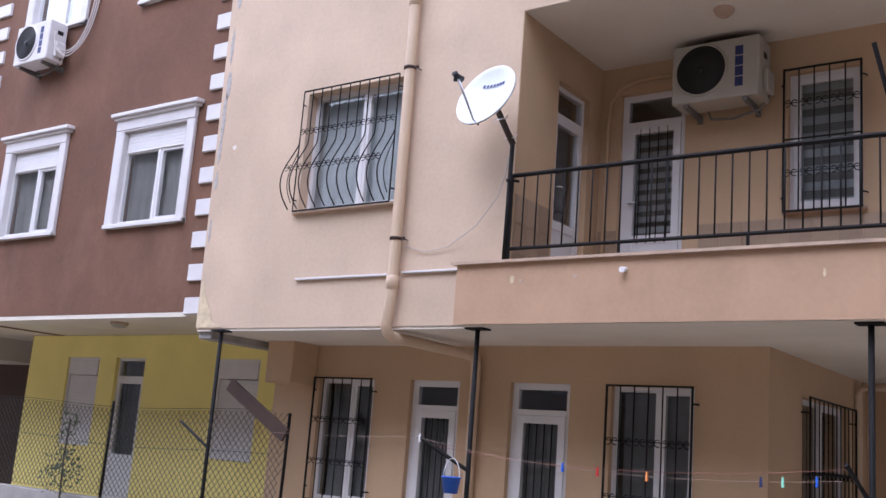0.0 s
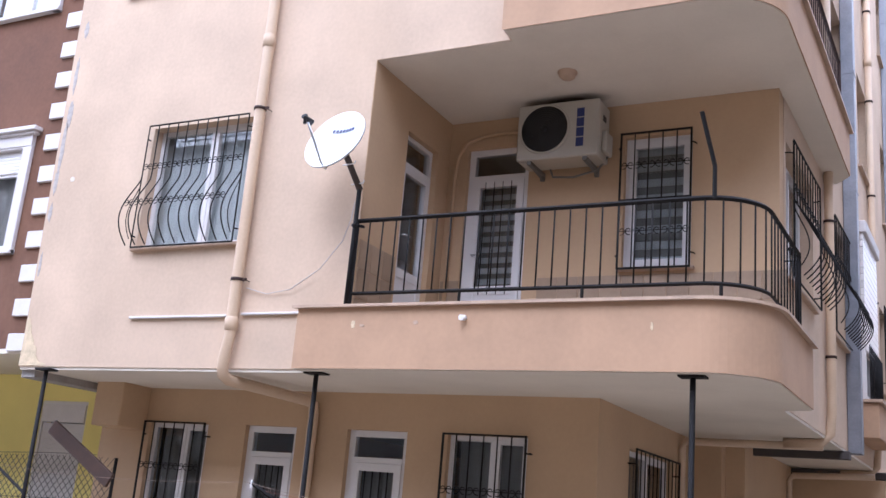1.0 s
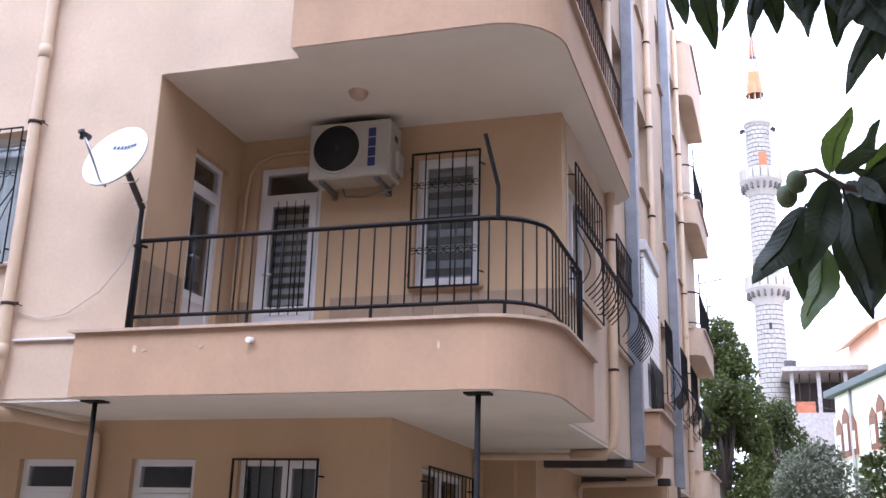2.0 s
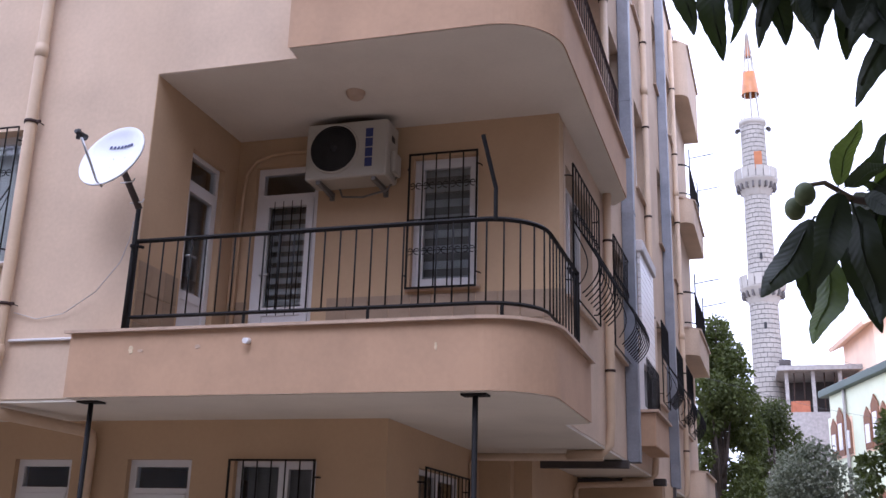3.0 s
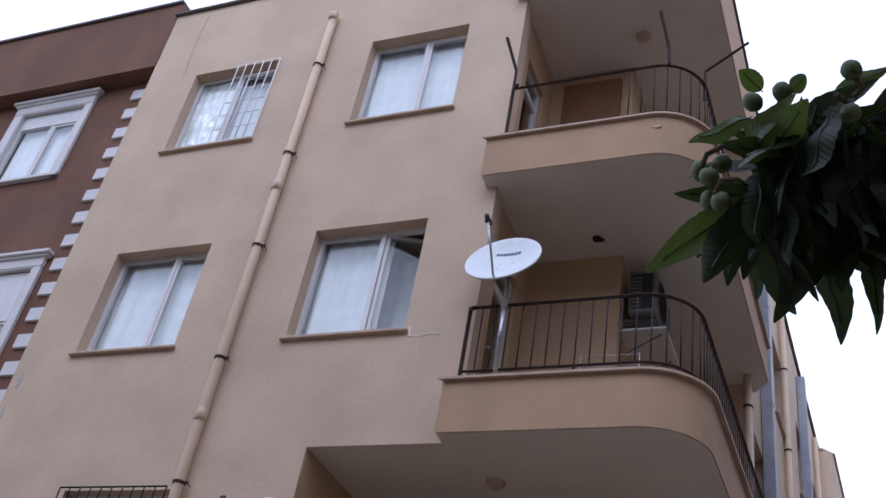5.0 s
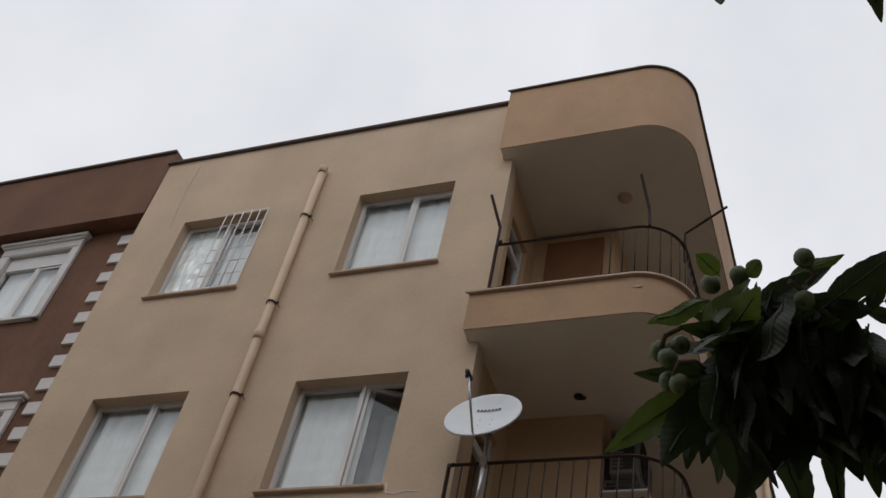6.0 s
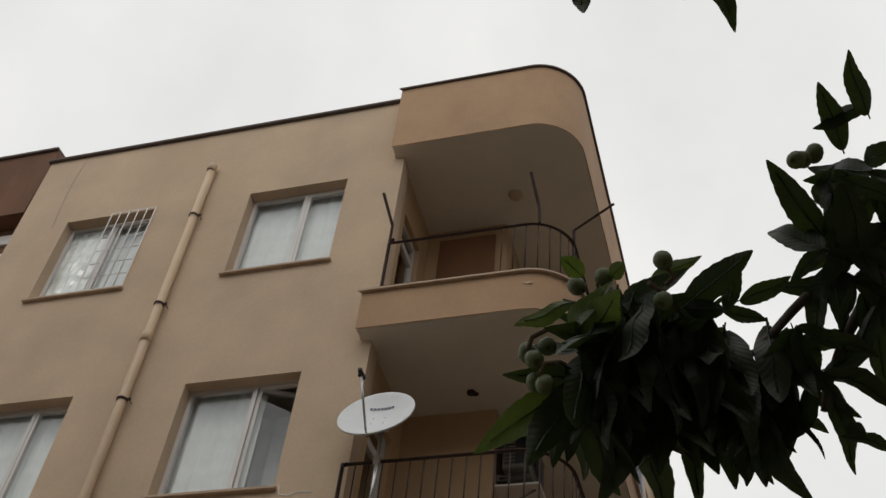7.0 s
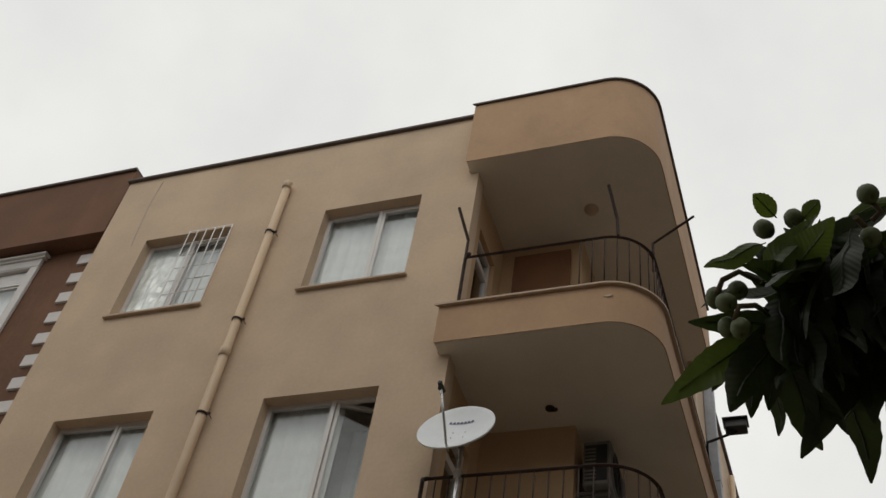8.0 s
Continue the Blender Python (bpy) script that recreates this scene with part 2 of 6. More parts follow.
def tube(bm, points, r, sides=8, caps=True, radii=None):
    """A round bar along points."""
    pts = [Vector(p) for p in points]
    rings, side = [], None
    for i, p in enumerate(pts):
        d = (pts[min(i + 1, len(pts) - 1)] - pts[max(i - 1, 0)]).normalized()
        if side is None:
            side = d.orthogonal().normalized()
        else:
            side = (side - d * side.dot(d)).normalized()
        up = d.cross(side)
        rr = radii[i] if radii else r
        rings.append([bm.verts.new(p + (side * math.cos(a) + up * math.sin(a)) * rr) for a in [2 * math.pi * (k + 0.5) / sides for k in range(sides)]])
    for a, b in zip(rings, rings[1:]):
        for k in range(sides):
            bm.faces.new((a[k], a[(k + 1) % sides], b[(k + 1) % sides], b[k])).smooth = sides > 5
    if caps:
        bm.faces.new(list(reversed(rings[0])))
        bm.faces.new(rings[-1])
    return bm


def lathe(bm, profile, sides=24, m=None, smooth=True):
    """A turned shape about z from (radius, height) pairs."""
    rings = []
    m = m or Matrix.Identity(4)
    for r, z in profile:
        rings.append([bm.verts.new(m @ Vector((max(r, 1e-4) * math.cos(2 * math.pi * k / sides), max(r, 1e-4) * math.sin(2 * math.pi * k / sides), z))) for k in range(sides)])
    for a, b in zip(rings, rings[1:]):
        for k in range(sides):
            bm.faces.new((a[k], a[(k + 1) % sides], b[(k + 1) % sides], b[k])).smooth = smooth
    return bm


def mesh_object(name, bm, mat):
    me = bpy.data.meshes.new(name)
    bmesh.ops.recalc_face_normals(bm, faces=bm.faces)
    bm.to_mesh(me)
    bm.free()
    me.materials.append(mat)
    return new(name, me)


def part(name, bm, mat, parent, label=""):
    ob = mesh_object(name, bm, mat)
    ob.parent = parent
    if label:
        tagged(ob, label)
    return ob


def thing(name, label, category, at=None, group="", kind=""):
    ob = new(name)
    ob.empty_display_size = 0.2
    if at is not None:
        ob.matrix_world = at
    return tagged(ob, label, category, group, kind)


def structure(name, bm, mat, label):
    return tagged(mesh_object(name, bm, mat), label, kind="structure")


def shared(name, me, parent, m):
    ob = new(name, me)
    ob.parent = parent
    ob.matrix_basis = m
    return ob


def mesh_of(name, bm, mat):
    me = bpy.data.meshes.new(name)
    bmesh.ops.recalc_face_normals(bm, faces=bm.faces)
    bm.to_mesh(me)
    bm.free()
    me.materials.append(mat)
    return me


def holed_wall(bm, u0, u1, z0, z1, depth, holes, m=None):
    """A wall in the plane y = 0 with thickness to +y and rectangular openings (u0, u1, z0, z1) through it."""
    us = sorted({u0, u1, *[h[0] for h in holes], *[h[1] for h in holes]})
    zs = sorted({z0, z1, *[h[2] for h in holes], *[h[3] for h in holes]})
    m = m or Matrix.Identity(4)
    verts = {}

    def v(i, j, k):
        if (i, j, k) not in verts:
            verts[i, j, k] = bm.verts.new(m @ Vector((us[i], depth * k, zs[j])))
        return verts[i, j, k]

    def solid(i, j):
        if not (0 <= i < len(us) - 1 and 0 <= j < len(zs) - 1):
            return False
        cu, cz = (us[i] + us[i + 1]) / 2, (zs[j] + zs[j + 1]) / 2
        return not any(h[0] < cu < h[1] and h[2] < cz < h[3] for h in holes)

    for i in range(len(us) - 1):
        for j in range(len(zs) - 1):
            if not solid(i, j):
                continue
            bm.faces.new((v(i, j, 0), v(i + 1, j, 0), v(i + 1, j + 1, 0), v(i, j + 1, 0)))
            bm.faces.new((v(i, j, 1), v(i, j + 1, 1), v(i + 1, j + 1, 1), v(i + 1, j, 1)))
            if not solid(i - 1, j):
                bm.faces.new((v(i, j, 0), v(i, j + 1, 0), v(i, j + 1, 1), v(i, j, 1)))
            if not solid(i + 1, j):
                bm.faces.new((v(i + 1, j, 0), v(i + 1, j, 1), v(i + 1, j + 1, 1), v(i + 1, j + 1, 0)))
            if not solid(i, j - 1):
                bm.faces.new((v(i, j, 0), v(i, j, 1), v(i + 1, j, 1), v(i + 1, j, 0)))
            if not solid(i, j + 1):
                bm.faces.new((v(i, j + 1, 0), v(i + 1, j + 1, 0), v(i + 1, j + 1, 1), v(i, j + 1, 1)))
    return bm


def prism(bm, outline, z0, z1):
    """An upright solid over a plan outline."""
    lo = [bm.verts.new((x, y, z0)) for x, y in outline]
    hi = [bm.verts.new((x, y, z1)) for x, y in outline]
    n = len(outline)
    for k in range(n):
        bm.faces.new((lo[k], lo[(k + 1) % n], hi[(k + 1) % n], hi[k])).smooth = False
    bm.faces.new(list(reversed(lo)))
    bm.faces.new(hi)
    return bm


def ring_frame(bm, x0, x1, z0, z1, y0, y1, w, wb=None):
    """A rectangular frame of four butted bars."""
    wb = w if wb is None else wb
    box(bm, x0, x0 + w, y0, y1, z0, z1)
    box(bm, x1 - w, x1, y0, y1, z0, z1)
    box(bm, x0 + w, x1 - w, y0 + 0.001, y1 - 0.001, z1 - w, z1)
    box(bm, x0 + w, x1 - w, y0 + 0.001, y1 - 0.001, z0, z0 + wb)
    return bm


def wavy_cloth(bm, x0, x1, z0, z1, y, amp=0.02, folds=9, seed=0):
    """A hanging sheet with soft folds."""
    rnd = random.Random(seed)
    n = folds * 6
    ph = [rnd.uniform(0, 6.28) for _ in range(3)]
    cols = []
    for i in range(n + 1):
        u = i / n
        d = amp * (math.sin(u * folds * 6.28 + ph[0]) + 0.5 * math.sin(u * folds * 2.3 * 6.28 + ph[1]) + 0.6 * math.sin(u * 9 + ph[2]))
        cols.append([bm.verts.new((x0 + (x1 - x0) * u, y + d * (0.6 + 0.4 * (1 - k / 3)), z0 + (z1 - z0) * k / 3)) for k in range(4)])
    for a, b in zip(cols, cols[1:]):
        for k in range(3):
            bm.faces.new((a[k], b[k], b[k + 1], a[k + 1])).smooth = True
    return bm


# ---- openings ----
def window(number, label, at, w, h, split=0.56, recess=0.12, sill=True, shutter=0.0, open_sash=False, lights=2):
    """A two-light window; local x along the wall, y inwards, origin at the opening's lower corner on the outer face."""
    win = thing("window_%d" % number, label, "window", at, kind="structure")
    y0, y1 = recess, recess + 0.06
    part("window_frame", ring_frame(bmesh.new(), 0, w, 0, h, y0, y1, 0.028), PVC, win)
    top = h - 0.03
    if shutter:
        bm = bmesh.new()
        n = max(2, int(shutter / 0.04))
        for k in range(n):
            box(bm, 0.05, w - 0.05, y0 - 0.015, y0 + 0.02, top - shutter + k * shutter / n, top - shutter + (k + 0.9) * shutter / n)
        part("roller_shutter", bm, PVC, win, "white plastic roller shutter")
        top -= shutter
    xm = w * split
    if lights == 2:
        part("mullion", box(bmesh.new(), xm - 0.02, xm + 0.02, y0 - 0.006, y1 - 0.002, 0.028, top), PVC, win)
    spans = [(0.03, xm - 0.02), (xm + 0.02, w - 0.03)] if lights == 2 else [(0.03, w - 0.03)]
    for k, (a, b) in enumerate(spans):
        sash = part("sash", ring_frame(bmesh.new(), 0, b - a, 0, top - 0.03, -0.02, 0.03, (0.014, 0.034)[k] if lights == 2 else 0.06), PVC, win)
        sash.matrix_basis = pose(a, y0 + 0.022, 0.03)
        if open_sash and k == 1:
            sash.matrix_basis = pose(a, y0 + 0.03, 0.04, 0, 0, 24)
        rim = (0.014, 0.034)[k] if lights == 2 else 0.06
        pane = part("pane", box(bmesh.new(), rim, b - a - rim, 0.002, 0.008, rim, top - 0.03 - rim), GLASS, sash)
        pane.visible_shadow = False
    if sill:
        part("window_sill", box(bmesh.new(), -0.035, w + 0.035, -0.05, recess, -0.035, -0.002, 0.006), SILL, win, "worn stone sill")
    return win


def glazed_door(number, label, at, w, h, transom=0.27, grille=True, recess=0.06, edge=0.06, stile=0.07, low=0.62):
    door = thing("door_%d" % number, label, "door", at, kind="structure")
    inn = edge + stile + 0.001
    y0, y1 = recess, recess + 0.07
    part("door_frame", ring_frame(bmesh.new(), 0, w, 0, h, y0, y1, edge), PVC, door)
    zt = h - transom
    part("transom_bar", box(bmesh.new(), edge, w - edge, y0 - 0.004, y1 - 0.003, zt - 0.05, zt), PVC, door)
    p = part("transom_pane", box(bmesh.new(), edge, w - edge, y0 + 0.03, y0 + 0.036, zt, h - edge), GLASS, door)
    p.visible_shadow = False
    leaf = part("door_leaf", ring_frame(bmesh.new(), edge + 0.002, w - edge - 0.002, 0.02, zt - 0.052, y0 - 0.012, y0 + 0.045, stile), PVC, door)
    part("lower_panel", box(bmesh.new(), inn, w - inn, y0, y0 + 0.03, 0.02 + stile, low), PVC, leaf)
    part("mid_rail", box(bmesh.new(), inn, w - inn, y0 - 0.01, y0 + 0.04, low, low + 0.08), PVC, leaf)
    p = part("pane", box(bmesh.new(), inn, w - inn, y0 + 0.02, y0 + 0.026, low + 0.08, zt - 0.052 - stile), GLASS, leaf)
    p.visible_shadow = False
    bm = bmesh.new()
    tube(bm, [(0.11, y0 - 0.012, 1.0), (0.11, y0 - 0.06, 1.0), (0.2, y0 - 0.065, 1.0)], 0.011, 6)
    part("door_handle", bm, CHROME, leaf, "steel lever handle")
    if grille:
        n = 4
        for k in range(n):
            x = 0.156 + (w - 0.312) * (k + 0.5) / n
            part("bar", tube(bmesh.new(), [(x, y0 - 0.005, 0.66), (x, y0 - 0.005, zt - 0.12)], 0.007, 6), IRON, door)
    return door


def scroll(bm, x, z, w, s, depth):
    """A pair of small C-scrolls between two bars."""
    for sign in (-1, 1):
        pts = []
        for k in range(11):
            a = -1.9 + 4.6 * k / 10
            r = w * 0.3 * (1 - 0.06 * k)
            pts.append((x + sign * (w * 0.26 + r * -math.cos(a)), depth, z + s * r * math.sin(a)))
        tube(bm, pts, 0.0045, 4, caps=False)


def grille(label, at, w, h, bars, belly=0.0, bands=(0.3, 0.72), mid=True, category="window grille"):
    """A wrought-iron window guard in front of an opening; belly: how far its lower half swells."""
    g = thing("window_grille", label, category, at, "wrought-iron window grilles")

    def bulge(f):
        if not belly or f > 0.56:
            return -0.07
        u = 1 - f / 0.56
        return -0.07 - belly * math.sin(math.pi * min(1, u * 0.93) ** 1.35) ** 0.9

    rows = [k / 22 for k in range(23)] if belly else [0, 1]
    bm = bmesh.new()
    if belly:
        for x in (0, w):
            tube(bm, [(x, -0.07, 0), (x, -0.07, h)], 0.009, 4)
        for z in (0, h):
            tube(bm, [(0, -0.07, z), (w, -0.07, z)], 0.009, 4)
    else:
        ring_frame(bm, -0.008, w + 0.008, -0.008, h + 0.008, -0.078, -0.062, 0.016)
        if mid:
            box(bm, 0.008, w - 0.008, -0.076, -0.064, h * 0.5 - 0.006, h * 0.5 + 0.006)
    part("grille_frame", bm, IRON, g)
    for k in range(4):
        x, z = (0.0, w)[k % 2], (h * 0.1, h * 0.9)[k // 2]
        part("fixing", tube(bmesh.new(), [(x, -0.072, z), (x + (-0.03, 0.03)[k % 2], -0.03, z), (x + (-0.03, 0.03)[k % 2], 0.01, z)], 0.007, 4), IRON, g)
    me = None
    for k in range(1, bars):
        x = w * k / bars
        if me is None:
            bm = tube(bmesh.new(), [(0, bulge(f), h * f) for f in rows], 0.0065, 6)
            me = mesh_of("bar", bm, IRON)
        shared("bar", me, g, pose(x, 0, 0))
    if belly:
        for x, s in ((0.0, -1), (w, 1)):
            bm = tube(bmesh.new(), [(x + s * 0.0, bulge(f * 0.56), h * f * 0.56) for f in [k / 18 for k in range(19)]], 0.0065, 6)
            part("side_bow", bm, IRON, g)
            bm = tube(bmesh.new(), [(x, -0.07 + (bulge(f * 0.56) + 0.07) * 0.55, h * (0.06 + f * 0.44)) for f in [k / 14 for k in range(15)]], 0.0055, 4)
            part("side_bow", bm, IRON, g)
    for f in bands:
        bm = bmesh.new()
        for k in range(bars):
            scroll(bm, w * (k + 0.5) / bars, h * f, w / bars, 1, bulge(f) - 0.004)
        tube(bm, [(0, bulge(f) + 0.006, h * f - 0.0), (w, bulge(f) + 0.006, h * f)], 0.004, 4)
        part("scroll_band", bm, IRON, g, "row of curled iron scrolls")
    return g


def curtain(label, at, x0, x1, z0, z1, y, mat=None, folds=9, seed=0):
    c = mesh_object("curtain", wavy_cloth(bmesh.new(), x0, x1, z0, z1, y, 0.016, folds, seed), mat or CURTAIN)
    c.matrix_world = at
    return tagged(c, label, "curtain")


# ---- ground ----
bm = bmesh.new()
bmesh.ops.create_grid(bm, x_segments=2, y_segments=2, size=900)
structure("ground", bm, GROUND, "dusty grey paved yard and street")

# unseen walls added to block sky light and darken reflections in the panes
structure("sky_blocker_front", box(bmesh.new(), -70, 30, -16, -15, 0, 12), BLOCKER, "plain dark wall added out of view to block the low sky")
# kept out of view; cuts sky light on the side wall and passage
structure("sky_blocker_side", box(bmesh.new(), 9.3, 10.3, -14.9, 24, 0, 13), CONC, "plain grey wall added out of view to dim the side wall")

# ---- main building ----
XL, XS = -3.71, 3.12
FLOORS = (2.73, 5.44, 8.22, 11.07)
ROOF = 12.2
F_OPEN = [(-2.45, -1.26, 3.855, 5.055), (-3.07, -1.823, 6.595, 7.91), (-0.547, 0.698, 6.595, 7.91),
          (-3.07, -1.823, 9.46, 10.83), (-0.547, 0.698, 9.46, 10.83)]

house = thing("apartment_building", "pink plastered four-storey apartment building with rounded balconies", "apartment building")


def out_of_plumb(ob):
    """Leans the outer edge of a wall by about a degree."""
    for v in ob.data.vertices:
        if v.co.x < XL + 0.1:
            v.co.x -= 0.017 * (v.co.z - FLOORS[0])


bm = bmesh.new()
holed_wall(bm, XL, -0.002, FLOORS[0], FLOORS[1], 0.2, F_OPEN[:1])
out_of_plumb(part("front_wall", bm, PINK, house))
bm = bmesh.new()
holed_wall(bm, XL, 1.37, FLOORS[1], ROOF, 0.2, F_OPEN[1:])
out_of_plumb(part("front_wall", bm, PINK, house))
out_of_plumb(part("end_wall", box(bmesh.new(), XL, XL + 0.2, 0.2, 15.59, FLOORS[0], ROOF), PINK, house))

# loggia of the first floor
L_DOOR, B_DOOR, B_WIN = (0.66, 1.25, 3.08, 5.04), (0.2, 0.85, 3.08, 5.15), (1.78, 2.39, 3.89, 5.11)
side_m = pose(0, 0, 0, 0, 0, 90)
bm = bmesh.new()
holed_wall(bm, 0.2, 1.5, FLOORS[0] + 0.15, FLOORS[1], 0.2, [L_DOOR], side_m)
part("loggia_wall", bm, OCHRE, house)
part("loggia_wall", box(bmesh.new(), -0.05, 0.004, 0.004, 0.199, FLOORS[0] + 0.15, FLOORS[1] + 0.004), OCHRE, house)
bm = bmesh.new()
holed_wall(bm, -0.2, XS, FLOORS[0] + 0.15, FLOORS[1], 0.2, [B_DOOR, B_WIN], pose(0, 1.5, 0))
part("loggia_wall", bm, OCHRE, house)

# side wall, leaning a little away from the square
SIDE = pose(XS, 1.5, 0, 0, 0, 90 - 1.95)
S_OPEN = [(0.27, 1.6, 3.84, 5.05), (2.56, 3.7, 3.84, 5.08), (7.15, 8.05, 3.88, 5.12), (9.4, 10.5, 3.9, 5.14), (11.3, 12.6, 3.9, 5.16)]
S_UP = []
for base in (6.59, 9.43):
    for a, b in ((3.0, 3.8), (5.2, 6.25), (7.9, 8.9), (10.2, 11.2)):
        S_UP.append((a, b, base, base + 1.33))
S_BAY = [(4.5, 5.75, 3.4, 4.05)]
bm = bmesh.new()
holed_wall(bm, 0.201, 14.1, FLOORS[0], FLOORS[1], 0.2, S_OPEN + S_BAY, SIDE)
part("side_wall", bm, PINK, house)
bm = bmesh.new()
holed_wall(bm, 2.4, 14.1, FLOORS[1], ROOF, 0.2, S_UP, SIDE)
part("side_wall", bm, PINK, house)

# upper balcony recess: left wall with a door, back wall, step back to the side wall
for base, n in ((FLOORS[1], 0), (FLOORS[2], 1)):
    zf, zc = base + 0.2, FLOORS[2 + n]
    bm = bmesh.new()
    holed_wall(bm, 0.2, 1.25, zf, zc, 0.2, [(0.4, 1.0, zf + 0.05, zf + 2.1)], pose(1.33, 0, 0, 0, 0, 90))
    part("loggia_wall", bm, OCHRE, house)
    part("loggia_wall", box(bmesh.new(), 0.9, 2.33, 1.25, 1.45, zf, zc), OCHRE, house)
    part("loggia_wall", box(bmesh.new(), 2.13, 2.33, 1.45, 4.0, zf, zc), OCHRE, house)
    part("loggia_wall", box(bmesh.new(), 2.33, 3.05, 3.9, 4.1, zf, zc), PINK, house)
    glazed_door(10 + n, "white plastic balcony door with dark glass", pose(1.33, 0.4, zf + 0.05, 0, 0, 90), 0.6, 2.05, grille=False, edge=0.04, stile=0.05)

# floors inside, and roof deck
for z in FLOORS[:3]:
    bm = bmesh.new()
    box(bm, XL + 0.201, -0.21 if z < 4 else 0.9, 0.201, 15.5, z + 0.13, z + 0.25)
    part("floor_slab", bm, SOFFIT, house)
part("roof_deck", prism(bmesh.new(), [(XL + 0.2, 0.2), (1.2, 0.2), (2.2, 4.1), (3.1, 4.2), (3.3, 15.5), (XL + 0.2, 15.5)], ROOF - 0.6, ROOF - 0.45), CONC, house)
part("rear_wall", box(bmesh.new(), XL, 3.56, 15.6, 15.8, 0, ROOF - 0.002), PINK, house)
part("coping", box(bmesh.new(), XL - 0.19, 1.24, -0.05, 0.24, ROOF + 0.001, ROOF + 0.045, 0.008), COPING, house, "dark stone coping along the roof edge")
part("coping", box(bmesh.new(), 2.35, 14.1, -0.05, 0.24, ROOF + 0.001, ROOF + 0.045, 0.008, SIDE), COPING, house)


def curved_plan(x0, x1, y0, yend, r, inset=0.0, lean=0.02):
    """The plan of a balcony: straight front, round corner, side running back."""
    pts = [(x0 + inset, yend), (x0 + inset, y0 + inset)]
    rr = r - inset
    cx, cy = x1 - r, y0 + r
    for k in range(15):
        a = -math.pi / 2 + math.pi / 2 * k / 14
        pts.append((cx + rr * math.cos(a), cy + rr * math.sin(a)))
    pts.append((x1 - inset + lean * (yend - cy), yend))
    return pts


def balcony(x0, x1, z0, z1, yend, r):
    """A slab with a plastered upstand and a stone ledge."""
    y0 = -0.18
    outer = curved_plan(x0, x1, y0, yend, r)
    inner = curved_plan(x0, x1, y0, yend, r, 0.14)
    bm = bmesh.new()
    lo = [bm.verts.new((x, y, z0)) for x, y in outer[1:]]
    hi = [bm.verts.new((x, y, z1)) for x, y in outer[1:]]
    li = [bm.verts.new((x, y, z0 + 0.03)) for x, y in inner[1:]]
    hn = [bm.verts.new((x, y, z1)) for x, y in inner[1:]]
    for k in range(len(lo) - 1):
        for a, b in ((lo, hi), (hi, hn), (hn, li), (li, lo)):
            bm.faces.new((a[k], a[k + 1], b[k + 1], b[k])).smooth = False
    bm.faces.new((lo[-1], li[-1], hn[-1], hi[-1]))
    bm.faces.new((lo[0], hi[0], hn[0], li[0]))
    b = part("balcony_front", bm, SALMON, house, "salmon plastered rounded balcony upstand")
    if x0 < 3:
        part("balcony_return", box(bmesh.new(), x0, x0 + 0.14, y0 + 0.14, -0.001, z0 + 0.001, z1 - 0.001), SALMON, house)
    return b


def ledge(x0, x1, yend, r, z, over=0.04, mat=None):
    """The thin stone slab on top of an upstand."""
    outer = curved_plan(x0 - over, x1 + over, -0.18 - over, yend + over * 0.5, r + over)
    inner = curved_plan(x0 - over, x1 + over, -0.18 - over, yend + over * 0.5, r + over, 0.2)
    bm = bmesh.new()
    rows = [[bm.verts.new((x, y, zz)) for x, y in o[1:]] for o, zz in ((outer, z + 0.001), (outer, z + 0.024), (inner, z + 0.024), (inner, z + 0.001))]
    for k in range(len(rows[0]) - 1):
        for i in range(4):
            a, b = rows[i], rows[(i + 1) % 4]
            bm.faces.new((a[k], a[k + 1], b[k + 1], b[k]))
    for k in (0, -1):
        bm.faces.new([row[k] for row in rows])
    part("stone_ledge", bm, mat or SILL, house, "thin weathered stone ledge")


def ceiling(z, outline, mat=None):
    return structure("ceiling", prism(bmesh.new(), outline, z, z + 0.12), mat or SOFFIT, "off-white painted ceiling under the floor above")


# first floor balcony and soffit over the ground floor
balcony(-0.38, 3.33, FLOORS[0] - 0.02, 3.195, 1.6, 0.5)
ledge(-0.38, 3.33, 1.6, 0.5, 3.195)
plan1 = [(XL + 0.012, 0.012), (-0.38 + 0.012, 0.012)] + [(-0.38 + 0.012, -0.168)] + curved_plan(-0.38, 3.33, -0.18, 1.6, 0.5, 0.012)[2:] + [(XS, 1.7), (XS + 0.48, 15.7), (XL, 15.7)]
ceiling(FLOORS[0] - 0.026, plan1)
structure("balcony_floor", box(bmesh.new(), 0.001, 3.15, 0.0, 1.499, 2.9, 3.08), TILE, "tan tiled balcony floor")
# second and third floor balconies and the roof upstand
balcony(1.26, 3.38, FLOORS[1], 5.915, 3.9, 0.52)
ledge(1.26, 3.38, 3.9, 0.52, 5.915)
plan2 = [(-0.06, 0.012), (1.272, 0.012), (1.272, -0.168)] + curved_plan(1.26, 3.38, -0.18, 3.9, 0.52, 0.012)[2:] + [(3.3, 4.1), (-0.06, 4.1)]
ceiling(FLOORS[1] - 0.006, plan2)
balcony(1.26, 3.4, FLOORS[2], 8.69, 3.9, 0.52)
ledge(1.26, 3.4, 3.9, 0.52, 8.69)
plan3 = [(1.0, 0.195), (1.36, 0.195), (1.36, 0.012), (1.272, 0.012), (1.272, -0.168)] + curved_plan(1.26, 3.4, -0.18, 3.9, 0.52, 0.012)[2:] + [(3.3, 4.1), (1.0, 4.1)]
ceiling(FLOORS[2] - 0.006, plan3)
balcony(1.26, 3.44, FLOORS[3], ROOF, 3.9, 0.55)
